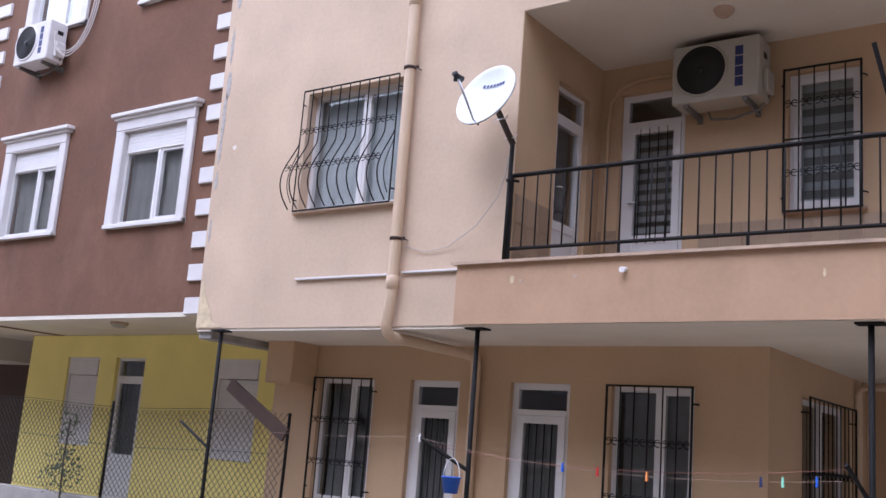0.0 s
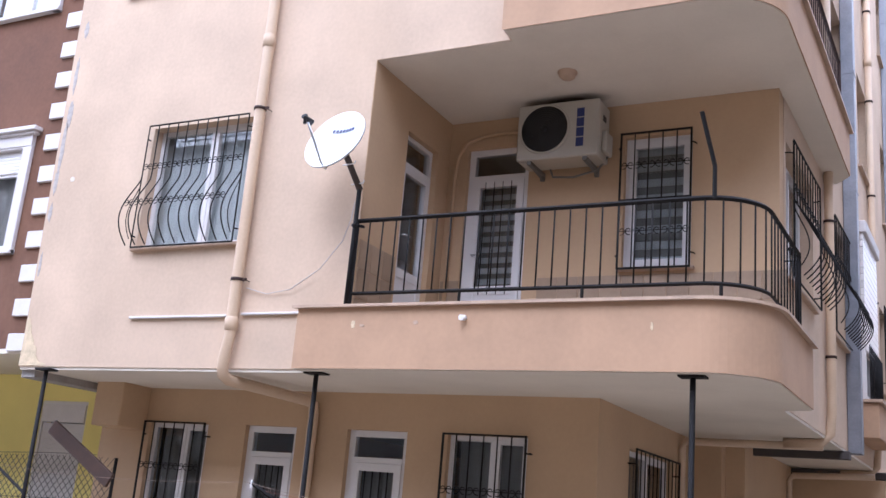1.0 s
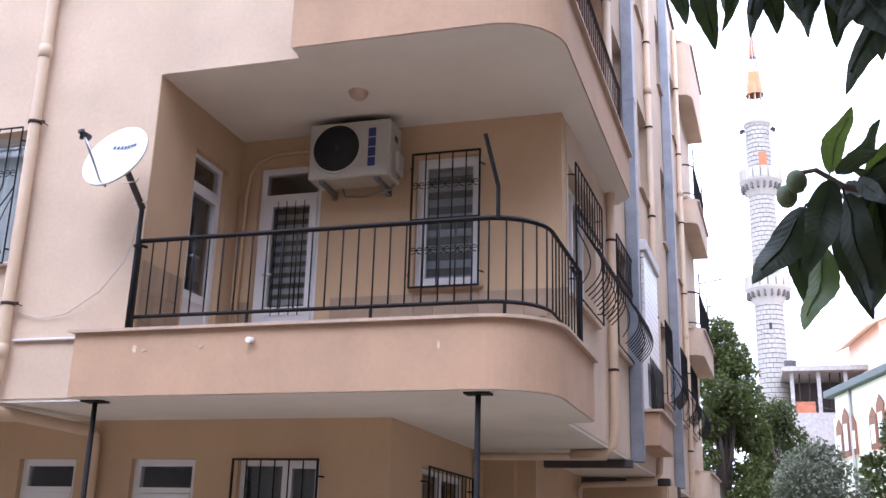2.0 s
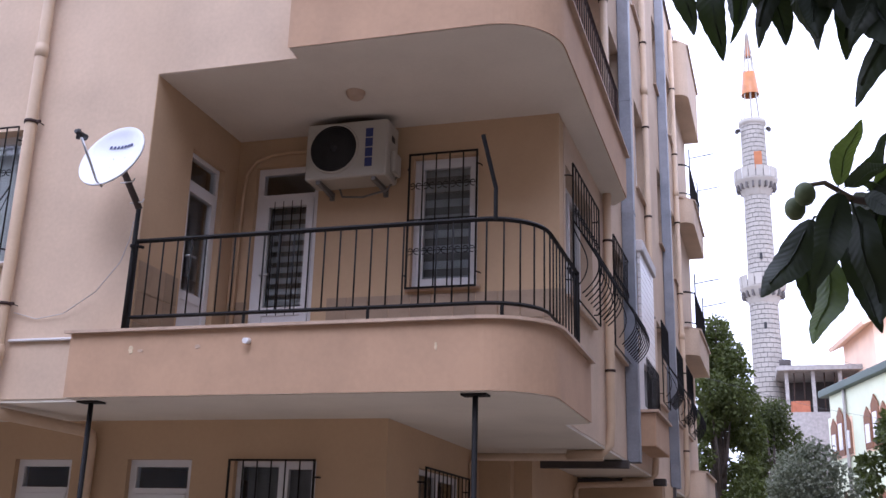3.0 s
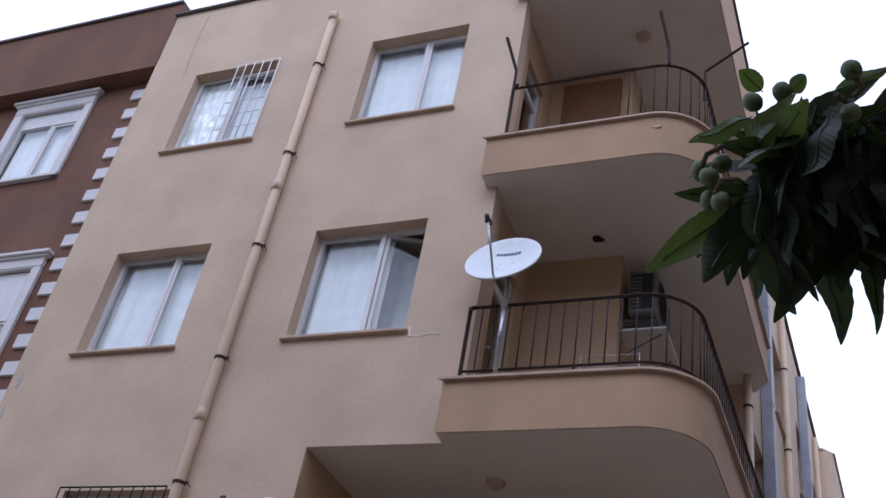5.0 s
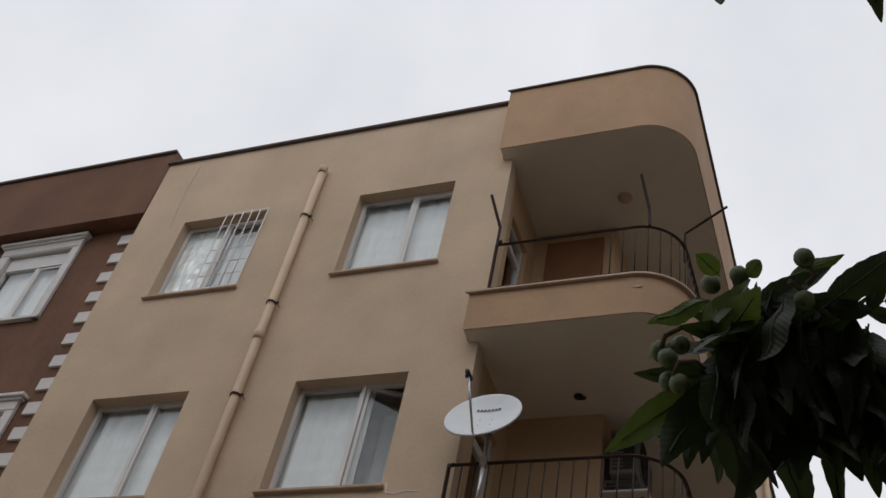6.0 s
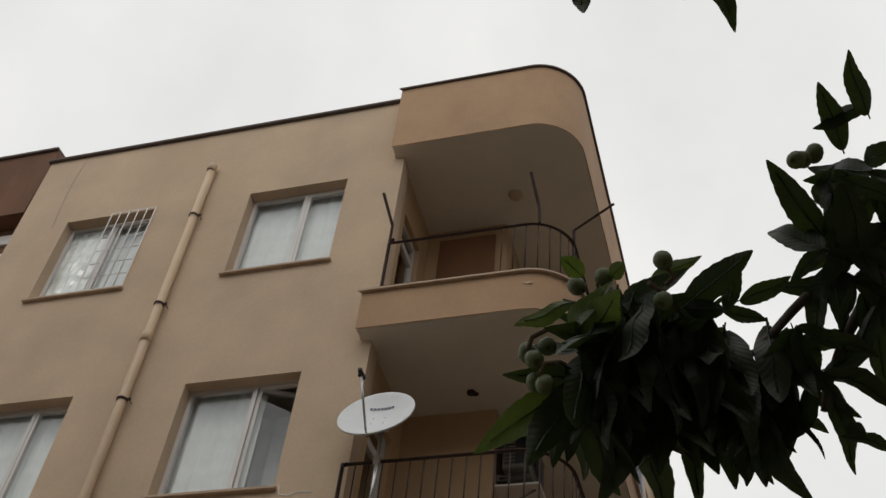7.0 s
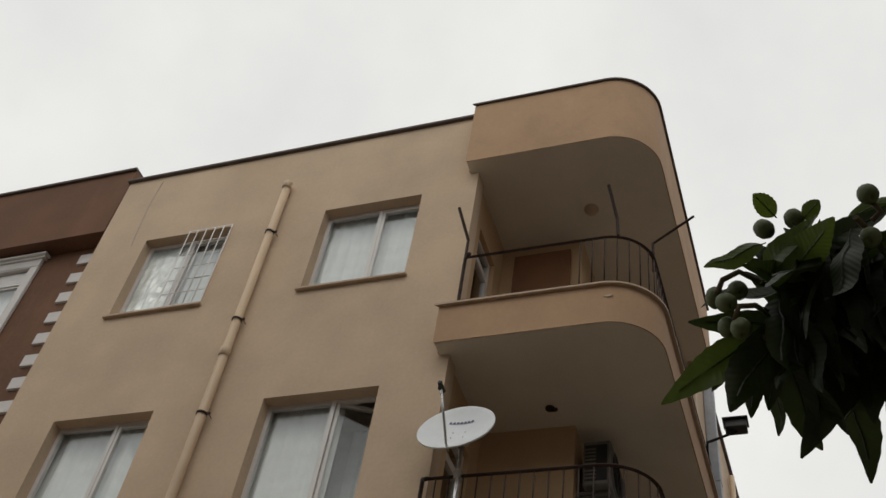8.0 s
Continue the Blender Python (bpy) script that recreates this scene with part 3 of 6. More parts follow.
ledge(1.26, 3.44, 3.9, 0.55, ROOF, 0.03, COPING)
plan4 = [(1.0, 0.195), (1.36, 0.195), (1.36, 0.012), (1.272, 0.012), (1.272, -0.168)] + curved_plan(1.26, 3.44, -0.18, 3.9, 0.55, 0.012)[2:] + [(3.3, 4.1), (1.0, 4.1)]
ceiling(FLOORS[3] - 0.006, plan4)
for z in FLOORS[1:3]:
    structure("balcony_floor", box(bmesh.new(), 1.38, 3.1, 0.0, 3.89, z + 0.13, z + 0.2), TILE, "tan tiled balcony floor")

# ground floor set back under the first floor
G_OPEN = [(-3.0, -2.25, 1.12, 2.36), (-1.79, -1.195, 0.15, 2.37), (-0.63, -0.003, 0.15, 2.37), (0.4, 1.15, 1.0, 2.36)]
bm = bmesh.new()
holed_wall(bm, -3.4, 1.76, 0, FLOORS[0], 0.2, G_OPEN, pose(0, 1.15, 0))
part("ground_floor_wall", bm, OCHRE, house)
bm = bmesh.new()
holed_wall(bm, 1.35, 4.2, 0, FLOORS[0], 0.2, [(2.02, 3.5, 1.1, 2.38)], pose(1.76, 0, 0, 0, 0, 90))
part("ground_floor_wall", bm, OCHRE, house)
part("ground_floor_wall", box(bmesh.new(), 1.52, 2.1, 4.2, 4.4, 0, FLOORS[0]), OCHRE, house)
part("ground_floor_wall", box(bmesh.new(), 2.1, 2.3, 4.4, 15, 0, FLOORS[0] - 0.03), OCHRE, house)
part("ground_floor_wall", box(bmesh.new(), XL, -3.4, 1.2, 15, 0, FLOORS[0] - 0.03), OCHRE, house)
part("beam_stub", box(bmesh.new(), -3.42, -3.05, 0.75, 1.149, 2.27, FLOORS[0], 0.01), OCHRE, house)
portal = [(1.955, 2.055, 0, 2.7), (2.055, 3.3, 2.61, 2.7)]
for a, b, c, d in portal:
    part("portal_frame", box(bmesh.new(), a, b, 4.86, 4.96, c, d - 0.002, 0.006), GREYPAINT, house, "dark grey painted portal frame")
part("portal_frame", box(bmesh.new(), 2.3, 3.5, 7.55, 7.75, 2.6, 2.69, 0.006), GREYPAINT, house, "dark grey painted beam")
bm = bmesh.new()
holed_wall(bm, 2.3, 3.45, 0, 2.59, 0.2, [(2.42, 3.1, 0.05, 2.3)], pose(0, 7.56, 0))
part("ground_floor_wall", bm, OCHRE, house)
part("ground_floor_wall", box(bmesh.new(), 2.3, 3.5, 9.5, 9.7, 0, 2.7), GREYPAINT, house)
part("ground_floor_wall", box(bmesh.new(), 3.3, 3.46, 7.77, 9.49, 0, 2.69), OCHRE, house)
part("waste_pipe", tube(bmesh.new(), [(1.79, 3.75, 0.05), (1.79, 3.75, 2.55), (1.83, 3.75, 2.63), (3.16, 3.78, 2.63)], 0.04, 8), PIPE, house)
part("waste_pipe", tube(bmesh.new(), [(2.33, 7.2, 0.05), (2.33, 7.2, 2.5), (2.38, 7.2, 2.57), (3.36, 7.2, 2.6)], 0.04, 8), PIPE, house)

part("edge_beam", box(bmesh.new(), -3.715, -3.53, 0.05, 1.14, 2.63, 2.728, 0.008), CONC, house, "rough concrete edge beam")
# wall ledge that carries on from the balcony
part("stone_ledge", box(bmesh.new(), -2.36, -1.24, -0.035, -0.001, 3.175, 3.195, 0.004), TRIM, house)
part("stone_ledge", box(bmesh.new(), -1.08, -0.425, -0.035, -0.001, 3.188, 3.208, 0.004), TRIM, house)

# ---- windows of the main building ----
window(1, "white two-light window behind a bellied grille", pose(-2.45, 0, 3.855), 1.19, 1.2, 0.55)
grille("black bellied wrought-iron grille with scroll bands", pose(-2.45, 0, 3.845), 1.19, 1.21, 10, 0.2, (0.32, 0.66))
curtain("white net curtain behind the window", pose(-2.44, 0.25, 3.84), -0.3, 1.4, -0.05, 1.4, 0, GREYNET, 16, 1)
for k, (x, z) in enumerate(((-3.07, 6.595), (-0.547, 6.595), (-3.07, 9.46), (-0.547, 9.46))):
    h = 1.315 if z < 9 else 1.37
    window(2 + k, ("white two-light window in a plain reveal", "white window with its narrow sash tilted open", "white window lined with crumpled silver paper",
                   "white two-light window in a plain reveal")[k], pose(x, 0, z), 1.246, h, (0.6, 0.585, 0.5, 0.56)[k], 0.14, True, 0, k == 1)
    if k == 2:
        foil = bmesh.new()
        rnd = random.Random(4)
        rows = [[foil.verts.new((0.04 + 0.66 * i / 14, rnd.uniform(0, 0.03), 0.1 + (h - 0.15) * j / 14 + (rnd.uniform(0, 0.16) if j == 0 else 0))) for i in range(15)] for j in range(15)]
        for a, b in zip(rows, rows[1:]):
            for i in range(14):
                foil.faces.new((a[i], a[i + 1], b[i + 1], b[i]))
        f = mesh_object("crumpled_paper", foil, FOIL)
        f.matrix_world = pose(x, 0.172, z)
        tagged(f, "crumpled silver paper taped behind the pane", "paper")
        curtain("white net curtain behind the window", pose(x, 0.26, z), -0.3, 1.5, -0.05, h + 0.2, 0, None, 10, 8)
    else:
        curtain("white net curtain behind the window", pose(x, 0.25, z), -0.3, 1.5 if k != 1 else 0.8, -0.05, h + 0.2, 0, None, (10, 7, 7, 11)[k], 3 + k)
        if k == 1:
            curtain("white net curtain hanging behind the opened sash", pose(x, 0.62, z), 0.4, 1.5, -0.05, h - 0.03, 0, None, 7, 44)
# light steel bars on the narrow light of the top window
g = thing("window_grille", "pale steel bars over half a top-floor window", "window grille", pose(-3.07, 0, 9.46), "wrought-iron window grilles")
bm = bmesh.new()
ring_frame(bm, 0.66, 1.28, 0.0, 1.36, -0.04, -0.03, 0.012)
part("grille_frame", bm, WHITE, g)
for k in range(1, 5):
    part("bar", tube(bmesh.new(), [(0.66 + 0.62 * k / 5, -0.035, 0), (0.66 + 0.62 * k / 5, -0.035, 1.36)], 0.006, 6), WHITE, g)
for k in range(1, 6):
    part("crossbar", tube(bmesh.new(), [(0.66, -0.03, 1.36 * k / 6), (1.28, -0.03, 1.36 * k / 6)], 0.005, 6), WHITE, g)

# loggia doors and window
glazed_door(1, "white plastic balcony door with transom and grey glass", pose(0, 0.66, 3.08, 0, 0, 90), 0.59, 1.96, 0.26, False, 0.06, 0.04, 0.055)
glazed_door(2, "white plastic balcony door with transom and barred pane", pose(0.2, 1.5, 3.08), 0.65, 2.07, 0.27, False)
window(6, "narrow white window behind a scrolled grille", pose(1.78, 1.5, 3.89), 0.61, 1.22, 0.5, 0.06, lights=1)
grille("black wrought-iron grille with two scroll bands", pose(1.765, 1.5, 3.87), 0.63, 1.25, 5, 0.0, (0.27, 0.76))
blind = thing("striped_blind", "white and grey striped roller blind behind the window", "blind", pose(1.78, 1.5, 3.89))
for k in range(15):
    part("stripe", box(bmesh.new(), 0.06, 0.55, 0.15, 0.153 + 0.004 * (k % 2), 0.06 + k * 0.073, 0.13 + k * 0.073), (GREYNET, DARKCURT)[k % 2], blind)
blind = thing("striped_blind", "white and dark striped blind behind the balcony door", "blind", pose(0.2, 1.5, 3.08))
part("dark_sheet", box(bmesh.new(), 0.1, 0.55, 0.19, 0.2, 0.6, 1.75), DARKCURT, blind, "dark blind cloth")
for k in range(9):
    part("stripe", box(bmesh.new(), 0.14, 0.51, 0.13, 0.134, 0.735 + k * 0.104, 0.79 + k * 0.104), GREYNET, blind)
guard = thing("window_grille", "thin dark bars behind the balcony door pane", "window grille", pose(0.2, 1.5, 3.08), "wrought-iron window grilles")
for k in range(4):
    part("bar", tube(bmesh.new(), [(0.19 + 0.09 * k, 0.052, 0.62), (0.19 + 0.09 * k, 0.052, 1.73)], 0.006, 6), IRON, guard)

# ground floor doors and windows
for n, (x, w) in enumerate(((-1.79, 0.595), (-0.63, 0.627))):
    glazed_door(3 + n, "white plastic ground-floor door with transom and bars", pose(x, 1.15, 0.15), w, 2.22, 0.24, True)
    curtain("grey curtain behind the door pane", pose(x, 1.15, 0.15), 0.1, 0.52, 0.7, 1.9, 0.17, DARKCURT, 4, 20 + n)
for n, (x, z, w, h) in enumerate(((-3.0, 1.12, 0.75, 1.24), (0.4, 1.0, 0.75, 1.36))):
    window(7 + n, "white ground-floor window behind a barred grille", pose(x, 1.15, z), w, h, 0.56, 0.06)
    grille("black barred grille with two scroll bands", pose(x - 0.01, 1.15, z), w + 0.02, h, 6, 0.0, (0.32, 0.66), False)
    curtain("dim grey curtain behind the window", pose(x, 1.15, z), 0.04, w - 0.04, 0.03, h - 0.04, 0.2, DARKCURT, 5, 30 + n)
window(9, "white side window behind a barred grille", pose(1.76, 2.02, 1.1, 0, 0, 90), 1.48, 1.28, 0.5, 0.06)
grille("black barred grille on the ground-floor side window", pose(1.76, 2.01, 1.1, 0, 0, 90), 1.5, 1.28, 11, 0.0, (0.5,), True)
curtain("dim grey curtain behind the window", pose(1.76, 2.02, 1.1, 0, 0, 90), 0.04, 1.43, 0.03, 1.2, 0.2, DARKCURT, 8, 40)

# side wall windows
for n, (a, b, z0, z1) in enumerate(S_OPEN + S_UP):
    at = SIDE @ pose(a, 0, z0)
    window(20 + n, "white side window in a plain reveal", at, b - a, z1 - z0, 0.55, 0.12)
    curtain("white net curtain behind the window", SIDE @ pose(a, 0.25, z0), -0.2, b - a + 0.5, -0.05, z1 - z0 + 0.2, 0, None, 10, 50 + n)
    if z0 < 5:
        grille("black bellied wrought-iron grille on the side wall", SIDE @ pose(a - 0.01, 0, z0), b - a + 0.02, z1 - z0, 10, 0.22, (0.32, 0.66))

# ---- railings ----
def along(points, step, start=0.0):
    """Places every step metres along a plan line, with the direction there."""
    out, left = [], start
    for (x0, y0), (x1, y1) in zip(points, points[1:]):
        d = math.hypot(x1 - x0, y1 - y0)
        while left <= d:
            f = left / d
            out.append((x0 + (x1 - x0) * f, y0 + (y1 - y0) * f))
            left += step
        left -= d
    return out


def railing(label, xs, x1, yend, r, zl, zb, zt, mat, from_x=-9.0):
    rail = thing("balcony_railing", label, "railing", None, "balcony railings")
    line = [(xs, -0.1)] + curved_plan(0, x1, -0.18, yend, r, 0.08)[2:]
    for name, z, rad in (("top_rail", zt, 0.019), ("bottom_rail", zb, 0.015)):
        part(name, tube(bmesh.new(), [(x, y, z) for x, y in line], rad, 4), mat, rail)
    me = mesh_of("baluster", tube(bmesh.new(), [(0, 0, zb), (0, 0, zt)], 0.0065, 6), mat)
    for x, y in along(line, 0.123, 0.12):
        if x > from_x:
            shared("baluster", me, rail, pose(x, y, 0))
    me = mesh_of("leg", tube(bmesh.new(), [(0, 0, zl), (0, 0, zb)], 0.013, 4), mat)
    for x, y in along(line, 0.98, 0.98):
        shared("leg", me, rail, pose(x, y, 0))
    for x, y in (line[0], line[-1]):
        part("end_post", tube(bmesh.new(), [(x, y, zl), (x, y, zt + 0.01)], 0.02, 4), mat, rail)
    return rail, line


rail1, line1 = railing("black painted iron balcony railing with thin balusters", 0.05, 3.33, 1.45, 0.5, 3.22, 3.33, 3.94, IRON)
part("bent_post", tube(bmesh.new(), [(2.94, -0.1, 3.93), (2.94, -0.1, 4.17), (2.88, -0.26, 4.52)], 0.016, 4), IRON, rail1)
part("stub", tube(bmesh.new(), [(0.02, -0.12, 3.9), (0.09, -0.2, 3.87)], 0.018, 6), IRON, rail1)
part("stub", tube(bmesh.new(), [(3.25, 1.44, 3.9), (3.25, 1.15, 3.9)], 0.016, 6), IRON, rail1)
rail2, line2 = railing("brown painted iron balcony railing with thin balusters", 1.36, 3.38, 3.8, 0.52, 5.95, 6.05, 6.7, RUST)
part("stub", tube(bmesh.new(), [(1.38, -0.12, 6.68), (1.46, -0.24, 6.6)], 0.02, 6), IRON, rail2)
rail3, line3 = railing("brown iron balcony railing on the top floor", 1.42, 3.4, 3.8, 0.52, 8.725, 8.83, 9.47, RUST, 2.6)
part("bent_post", tube(bmesh.new(), [(1.42, -0.1, 9.47), (1.42, -0.1, 9.75), (1.33, -0.28, 10.1)], 0.017, 4), RUST, rail3)
part("bent_post", tube(bmesh.new(), [(3.03, -0.1, 9.47), (3.02, -0.1, 9.72), (2.96, -0.26, 10.1)], 0.017, 4), RUST, rail3)
part("bent_post", tube(bmesh.new(), [(3.31, 0.3, 9.3), (3.31, 0.3, 9.72), (3.75, 0.25, 10.0)], 0.017, 4), RUST, rail3)
part("stub", tube(bmesh.new(), [(1.44, -0.12, 9.45), (1.52, -0.24, 9.36)], 0.02, 6), RUST, rail3)
flood = thing("floodlight", "small black floodlight on an arm at the balcony's side", "floodlight", pose(3.42, 3.4, 9.5))
part("arm", tube(bmesh.new(), [(-0.01, 0, -0.2), (0.0, 0, 0.0), (0.36, 0.05, 0.17)], 0.018, 6), IRON, flood)
part("lamp_body", box(bmesh.new(), 0.22, 0.48, -0.06, 0.12, 0.16, 0.27, 0.012), BLACK, flood)
part("lamp_visor", box(bmesh.new(), 0.2, 0.5, -0.1, 0.13, 0.272, 0.284), BLACK, flood)
structure("wall_panel", box(bmesh.new(), 1.5, 2.2, 1.2, 1.246, 8.43, 10.86, 0.006), BOARD, "brown wooden door panel at the back of the top balcony")

# dado tiles in the loggia
dado = thing("tile_dado", "tan tiled dado round the loggia", "tile dado", None, kind="structure")
me = mesh_of("tile", box(bmesh.new(), 0.003, 0.195, -0.009, 0.0, 0.003, 0.245, 0.002), TILE)
for row in range(3):
    z = 3.085 + row * 0.248
    for k in range(16):
        x = 0.01 + k * 0.198
        if not (x + 0.19 > 0.24 and x < 0.92) and x + 0.198 < 3.18:
            shared("tile", me, dado, pose(x, 1.499, z))
    for k in range(7):
        y = 0.02 + k * 0.198
        if y + 0.19 < 0.71:
            shared("tile", me, dado, pose(0.006, y, z, 0, 0, 90))

# ---- satellite dishes ----
def dish(label, centre, azimuth, elevation, dia, lnb_reach, mount):
    d = thing("satellite_dish", label, "satellite dish", None, "satellite dishes")
    ahead = Vector((math.sin(radians(azimuth)) * math.cos(radians(elevation)), -math.cos(radians(azimuth)) * math.cos(radians(elevation)), math.sin(radians(elevation))))
    turn = ahead.to_track_quat("Z", "Y").to_matrix().to_4x4()
    m = Matrix.Translation(centre) @ turn @ Matrix.Diagonal((1, 1.06, 1, 1))
    r = dia / 2
    prof = [(r * k / 10, -0.09 * (1 - (k / 10) ** 2)) for k in range(11)]
    rim = [(r + 0.006, 0.0), (r + 0.006, -0.016), (r - 0.004, -0.012)]
    back = [(r * k / 10, -0.09 * (1 - (k / 10) ** 2) - 0.006) for k in range(9, -1, -1)]
    part("reflector", lathe(bmesh.new(), prof + rim + back, 40, m), DISH, d)
    c = Vector(centre)
    side = (turn @ Vector((1, 0, 0))).normalized()
    updir = (turn @ Vector((0, 1, 0))).normalized()
    if updir.z < 0:
        updir, side = -updir, -side
    if side.cross(updir).dot(ahead) < 0:
        side = -side
    foot = c - updir * r * 1.0
    head = c + ahead * lnb_reach - updir * r * 0.35
    arm = part("feed_arm", tube(bmesh.new(), [foot - ahead * 0.05, foot + ahead * 0.02, head], 0.011, 6), CHROME, d)
    aim = (c - head).normalized()
    bm = tube(bmesh.new(), [head - aim * 0.05, head - aim * 0.01, head + aim * 0.0, head + aim * 0.06], 0.02, 10, True, [0.016, 0.022, 0.022, 0.026])
    part("converter", bm, BLACK, d, "black receiver head")
    part("converter_neck", tube(bmesh.new(), [head - updir * 0.05, head - aim * 0.03 + updir * 0.03], 0.016, 8), BLACK, d)
    for sx in (-1, 1):
        for sy in (-1, 1):
            p = c + side * 0.055 * sx + updir * 0.045 * sy - ahead * 0.088
            part("bolt", tube(bmesh.new(), [p, p + ahead * 0.008], 0.006, 6), CHROME, d)
    base = c - ahead * 0.1
    bm = tube(bmesh.new(), [base, base - ahead * 0.06, Vector(mount)], 0.028, 8)
    part("mount_arm", bm, DISHPOLE, d)
    for k in range(2):
        p = Vector(mount) + (base - Vector(mount)) * (0.15 + 0.45 * k)
        part("clamp_bolt", tube(bmesh.new(), [p - side * 0.06, p + side * 0.06, p + side * 0.062 + updir * 0.03], 0.006, 6), CHROME, d)
    # printed mark: plain bars
    printed_mark(d, c, side, updir, ahead, r)
    return d


def printed_mark(d, c, side, updir, ahead, r):
    n = 7
    for k in range(n):
        x = (-0.1 + 0.2 * k / (n - 1))
        y = r * 0.52
        dep = -0.09 * (1 - (x * x + y * y) / (r * r)) + 0.003
        p = c + side * x + updir * y + ahead * dep
        m = Matrix.Translation(p) @ Matrix((tuple([*side]), tuple([*updir]), tuple([*ahead]))).transposed().to_4x4()
        part("mark", box(bmesh.new(), -0.011, 0.011, -0.014, 0.014, -0.001, 0.001, 0, m), NAVY, d)
    return d


dish("white satellite dish on a post at the loggia corner", (-0.07, -0.4, 4.56), -6, 22, 0.56, 0.34, (0.05, -0.12, 4.2))
pole = thing("dish_pole", "black steel pole clamped to the balcony railing", "pole")
part("pole", tube(bmesh.new(), [(0.045, -0.14, 3.22), (0.05, -0.13, 4.22)], 0.019, 8), IRON, pole)
part("bracket", tube(bmesh.new(), [(0.045, -0.14, 3.9), (0.09, -0.06, 3.9)], 0.012, 6), IRON, pole)
dish("white satellite dish on a short chrome mast on the railing", (1.66, -0.27, 7.1), 0, 24, 0.68, 0.44, (1.68, -0.12, 6.98))
mast = thing("dish_pole", "chrome mast clamped to the balcony railing", "pole")
part("pole", tube(bmesh.new(), [(1.68, -0.12, 6.03), (1.68, -0.12, 7.0)], 0.018, 8), CHROME, mast)
part("bracket", box(bmesh.new(), 1.65, 1.71, -0.14, -0.08, 6.66, 6.74), CHROME, mast)

# ---- air conditioners ----
def air_conditioner(label, at, w=0.8, h=0.56, d=0.3, mark=NAVY, body=None):
    """Outdoor unit; local x along the wall, y inwards to the wall at 0, front at -d - 0.08."""
    a = thing("air_conditioner", label, "air conditioner", at, "outdoor air conditioners")
    yb, yf = -0.08, -0.08 - d
    case = part("casing", box(bmesh.new(), 0, w, yf, yb, 0, h, 0.012), body or CREAM, a)
    cx, cz, r = w * 0.345, h * 0.53, h * 0.415
    m = pose(cx, yf - 0.002, cz, 90)
    part("fan_well", lathe(bmesh.new(), [(0.0, 0.0), (r, 0.0), (r, 0.006), (0.0, 0.006)], 32, m), FANWELL, a)
    bm = bmesh.new()
    tube(bm, [(cx + r * (0.15 + 0.84 * t / 216) * math.cos(t * math.pi / 12), yf - 0.014, cz + r * (0.15 + 0.84 * t / 216) * math.sin(t * math.pi / 12)) for t in range(217)], 0.003, 4, False)
    part("fan_guard", bm, BLACK, a, "black wire fan guard")
    part("fan_hub", lathe(bmesh.new(), [(0.0, 0.02), (r * 0.14, 0.018), (r * 0.15, 0.0)], 16, m), BLACK, a)
    ring = [(r + 0.0, 0.0), (r + 0.0, 0.014), (r + 0.016, 0.012), (r + 0.02, 0.0)]
    part("fan_ring", lathe(bmesh.new(), ring, 32, m), body or CREAM, a)
    for k in range(4):
        z = h * 0.17 + k * h * 0.175
        part("mark", box(bmesh.new(), w * 0.735, w * 0.825, yf - 0.003, yf - 0.0005, z, z + h * 0.155), mark, a)
    part("service_cover", box(bmesh.new(), w, w + 0.045, yf + 0.1, yb - 0.02, 0.06, 0.26, 0.01), body or CREAM, a)
    part("handle_recess", box(bmesh.new(), w, w + 0.003, yf + 0.12, yf + 0.2, h * 0.68, h * 0.78), BLACK, a)
    part("coil_face", box(bmesh.new(), -0.003, 0.0, yf + 0.03, yb - 0.02, 0.05, h - 0.05), BLACK, a)
    for k in range(9):
        part("louvre", box(bmesh.new(), -0.008, -0.0035, yf + 0.14, yb - 0.02, 0.07 + k * (h - 0.14) / 9, 0.09 + k * (h - 0.14) / 9), body or CREAM, a)
    for x in (w * 0.16, w * 0.84):
        bm = box(bmesh.new(), x - 0.02, x + 0.02, yf + 0.02, 0.0, -0.035, -0.002)
        box(bm, x - 0.02, x + 0.02, -0.03, 0.0, -0.075, -0.036)
        tube(bm, [(x, yf + 0.02, -0.03), (x, -0.02, -0.06)], 0.012, 4)
        part("bracket", bm, GRIME, a, "painted steel wall bracket")
    bm = tube(bmesh.new(), [(w * 0.3, -0.1, 0.0), (w * 0.34, -0.11, -0.08), (w * 0.6, -0.12, -0.1), (w * 0.9, -0.12, -0.05), (w + 0.03, -0.14, 0.08)], 0.01, 6)
    part("hose", bm, GRIME, a, "grimy insulated hose")
    return a


air_conditioner("cream outdoor air conditioner with a black round fan guard", pose(0.875, 1.5, 4.83), 0.775, 0.535, 0.3)
tagged(part("hose", tube(bmesh.new(), [(0.89, 1.45, 5.25), (0.6, 1.47, 5.27), (0.36, 1.47, 5.26), (0.2, 1.47, 5.2), (0.11, 1.47, 5.08), (0.09, 1.46, 4.85), (0.08, 1.46, 3.1)], 0.02, 8), OCHRE, house), "beige pipe from the air conditioner")
air_conditioner("cream outdoor air conditioner on a shelf bracket", pose(2.33, 1.28, 7.5, 0, 0, 90), 0.75, 0.52, 0.27, NAVY, GRIME)
air_conditioner("white outdoor air conditioner with trailing hoses", pose(-7.86, 0.25, 6.22), 0.74, 0.54, 0.26, NAVY, TRIM)
shelf = thing("wall_shelf", "grimy white board shelf below the outdoor unit", "shelf", pose(2.33, 1.3, 7.31))
part("board", box(bmesh.new(), 0.0, 0.46, 0.0, 0.75, 0.0, 0.025, 0.004), TRIM, shelf)
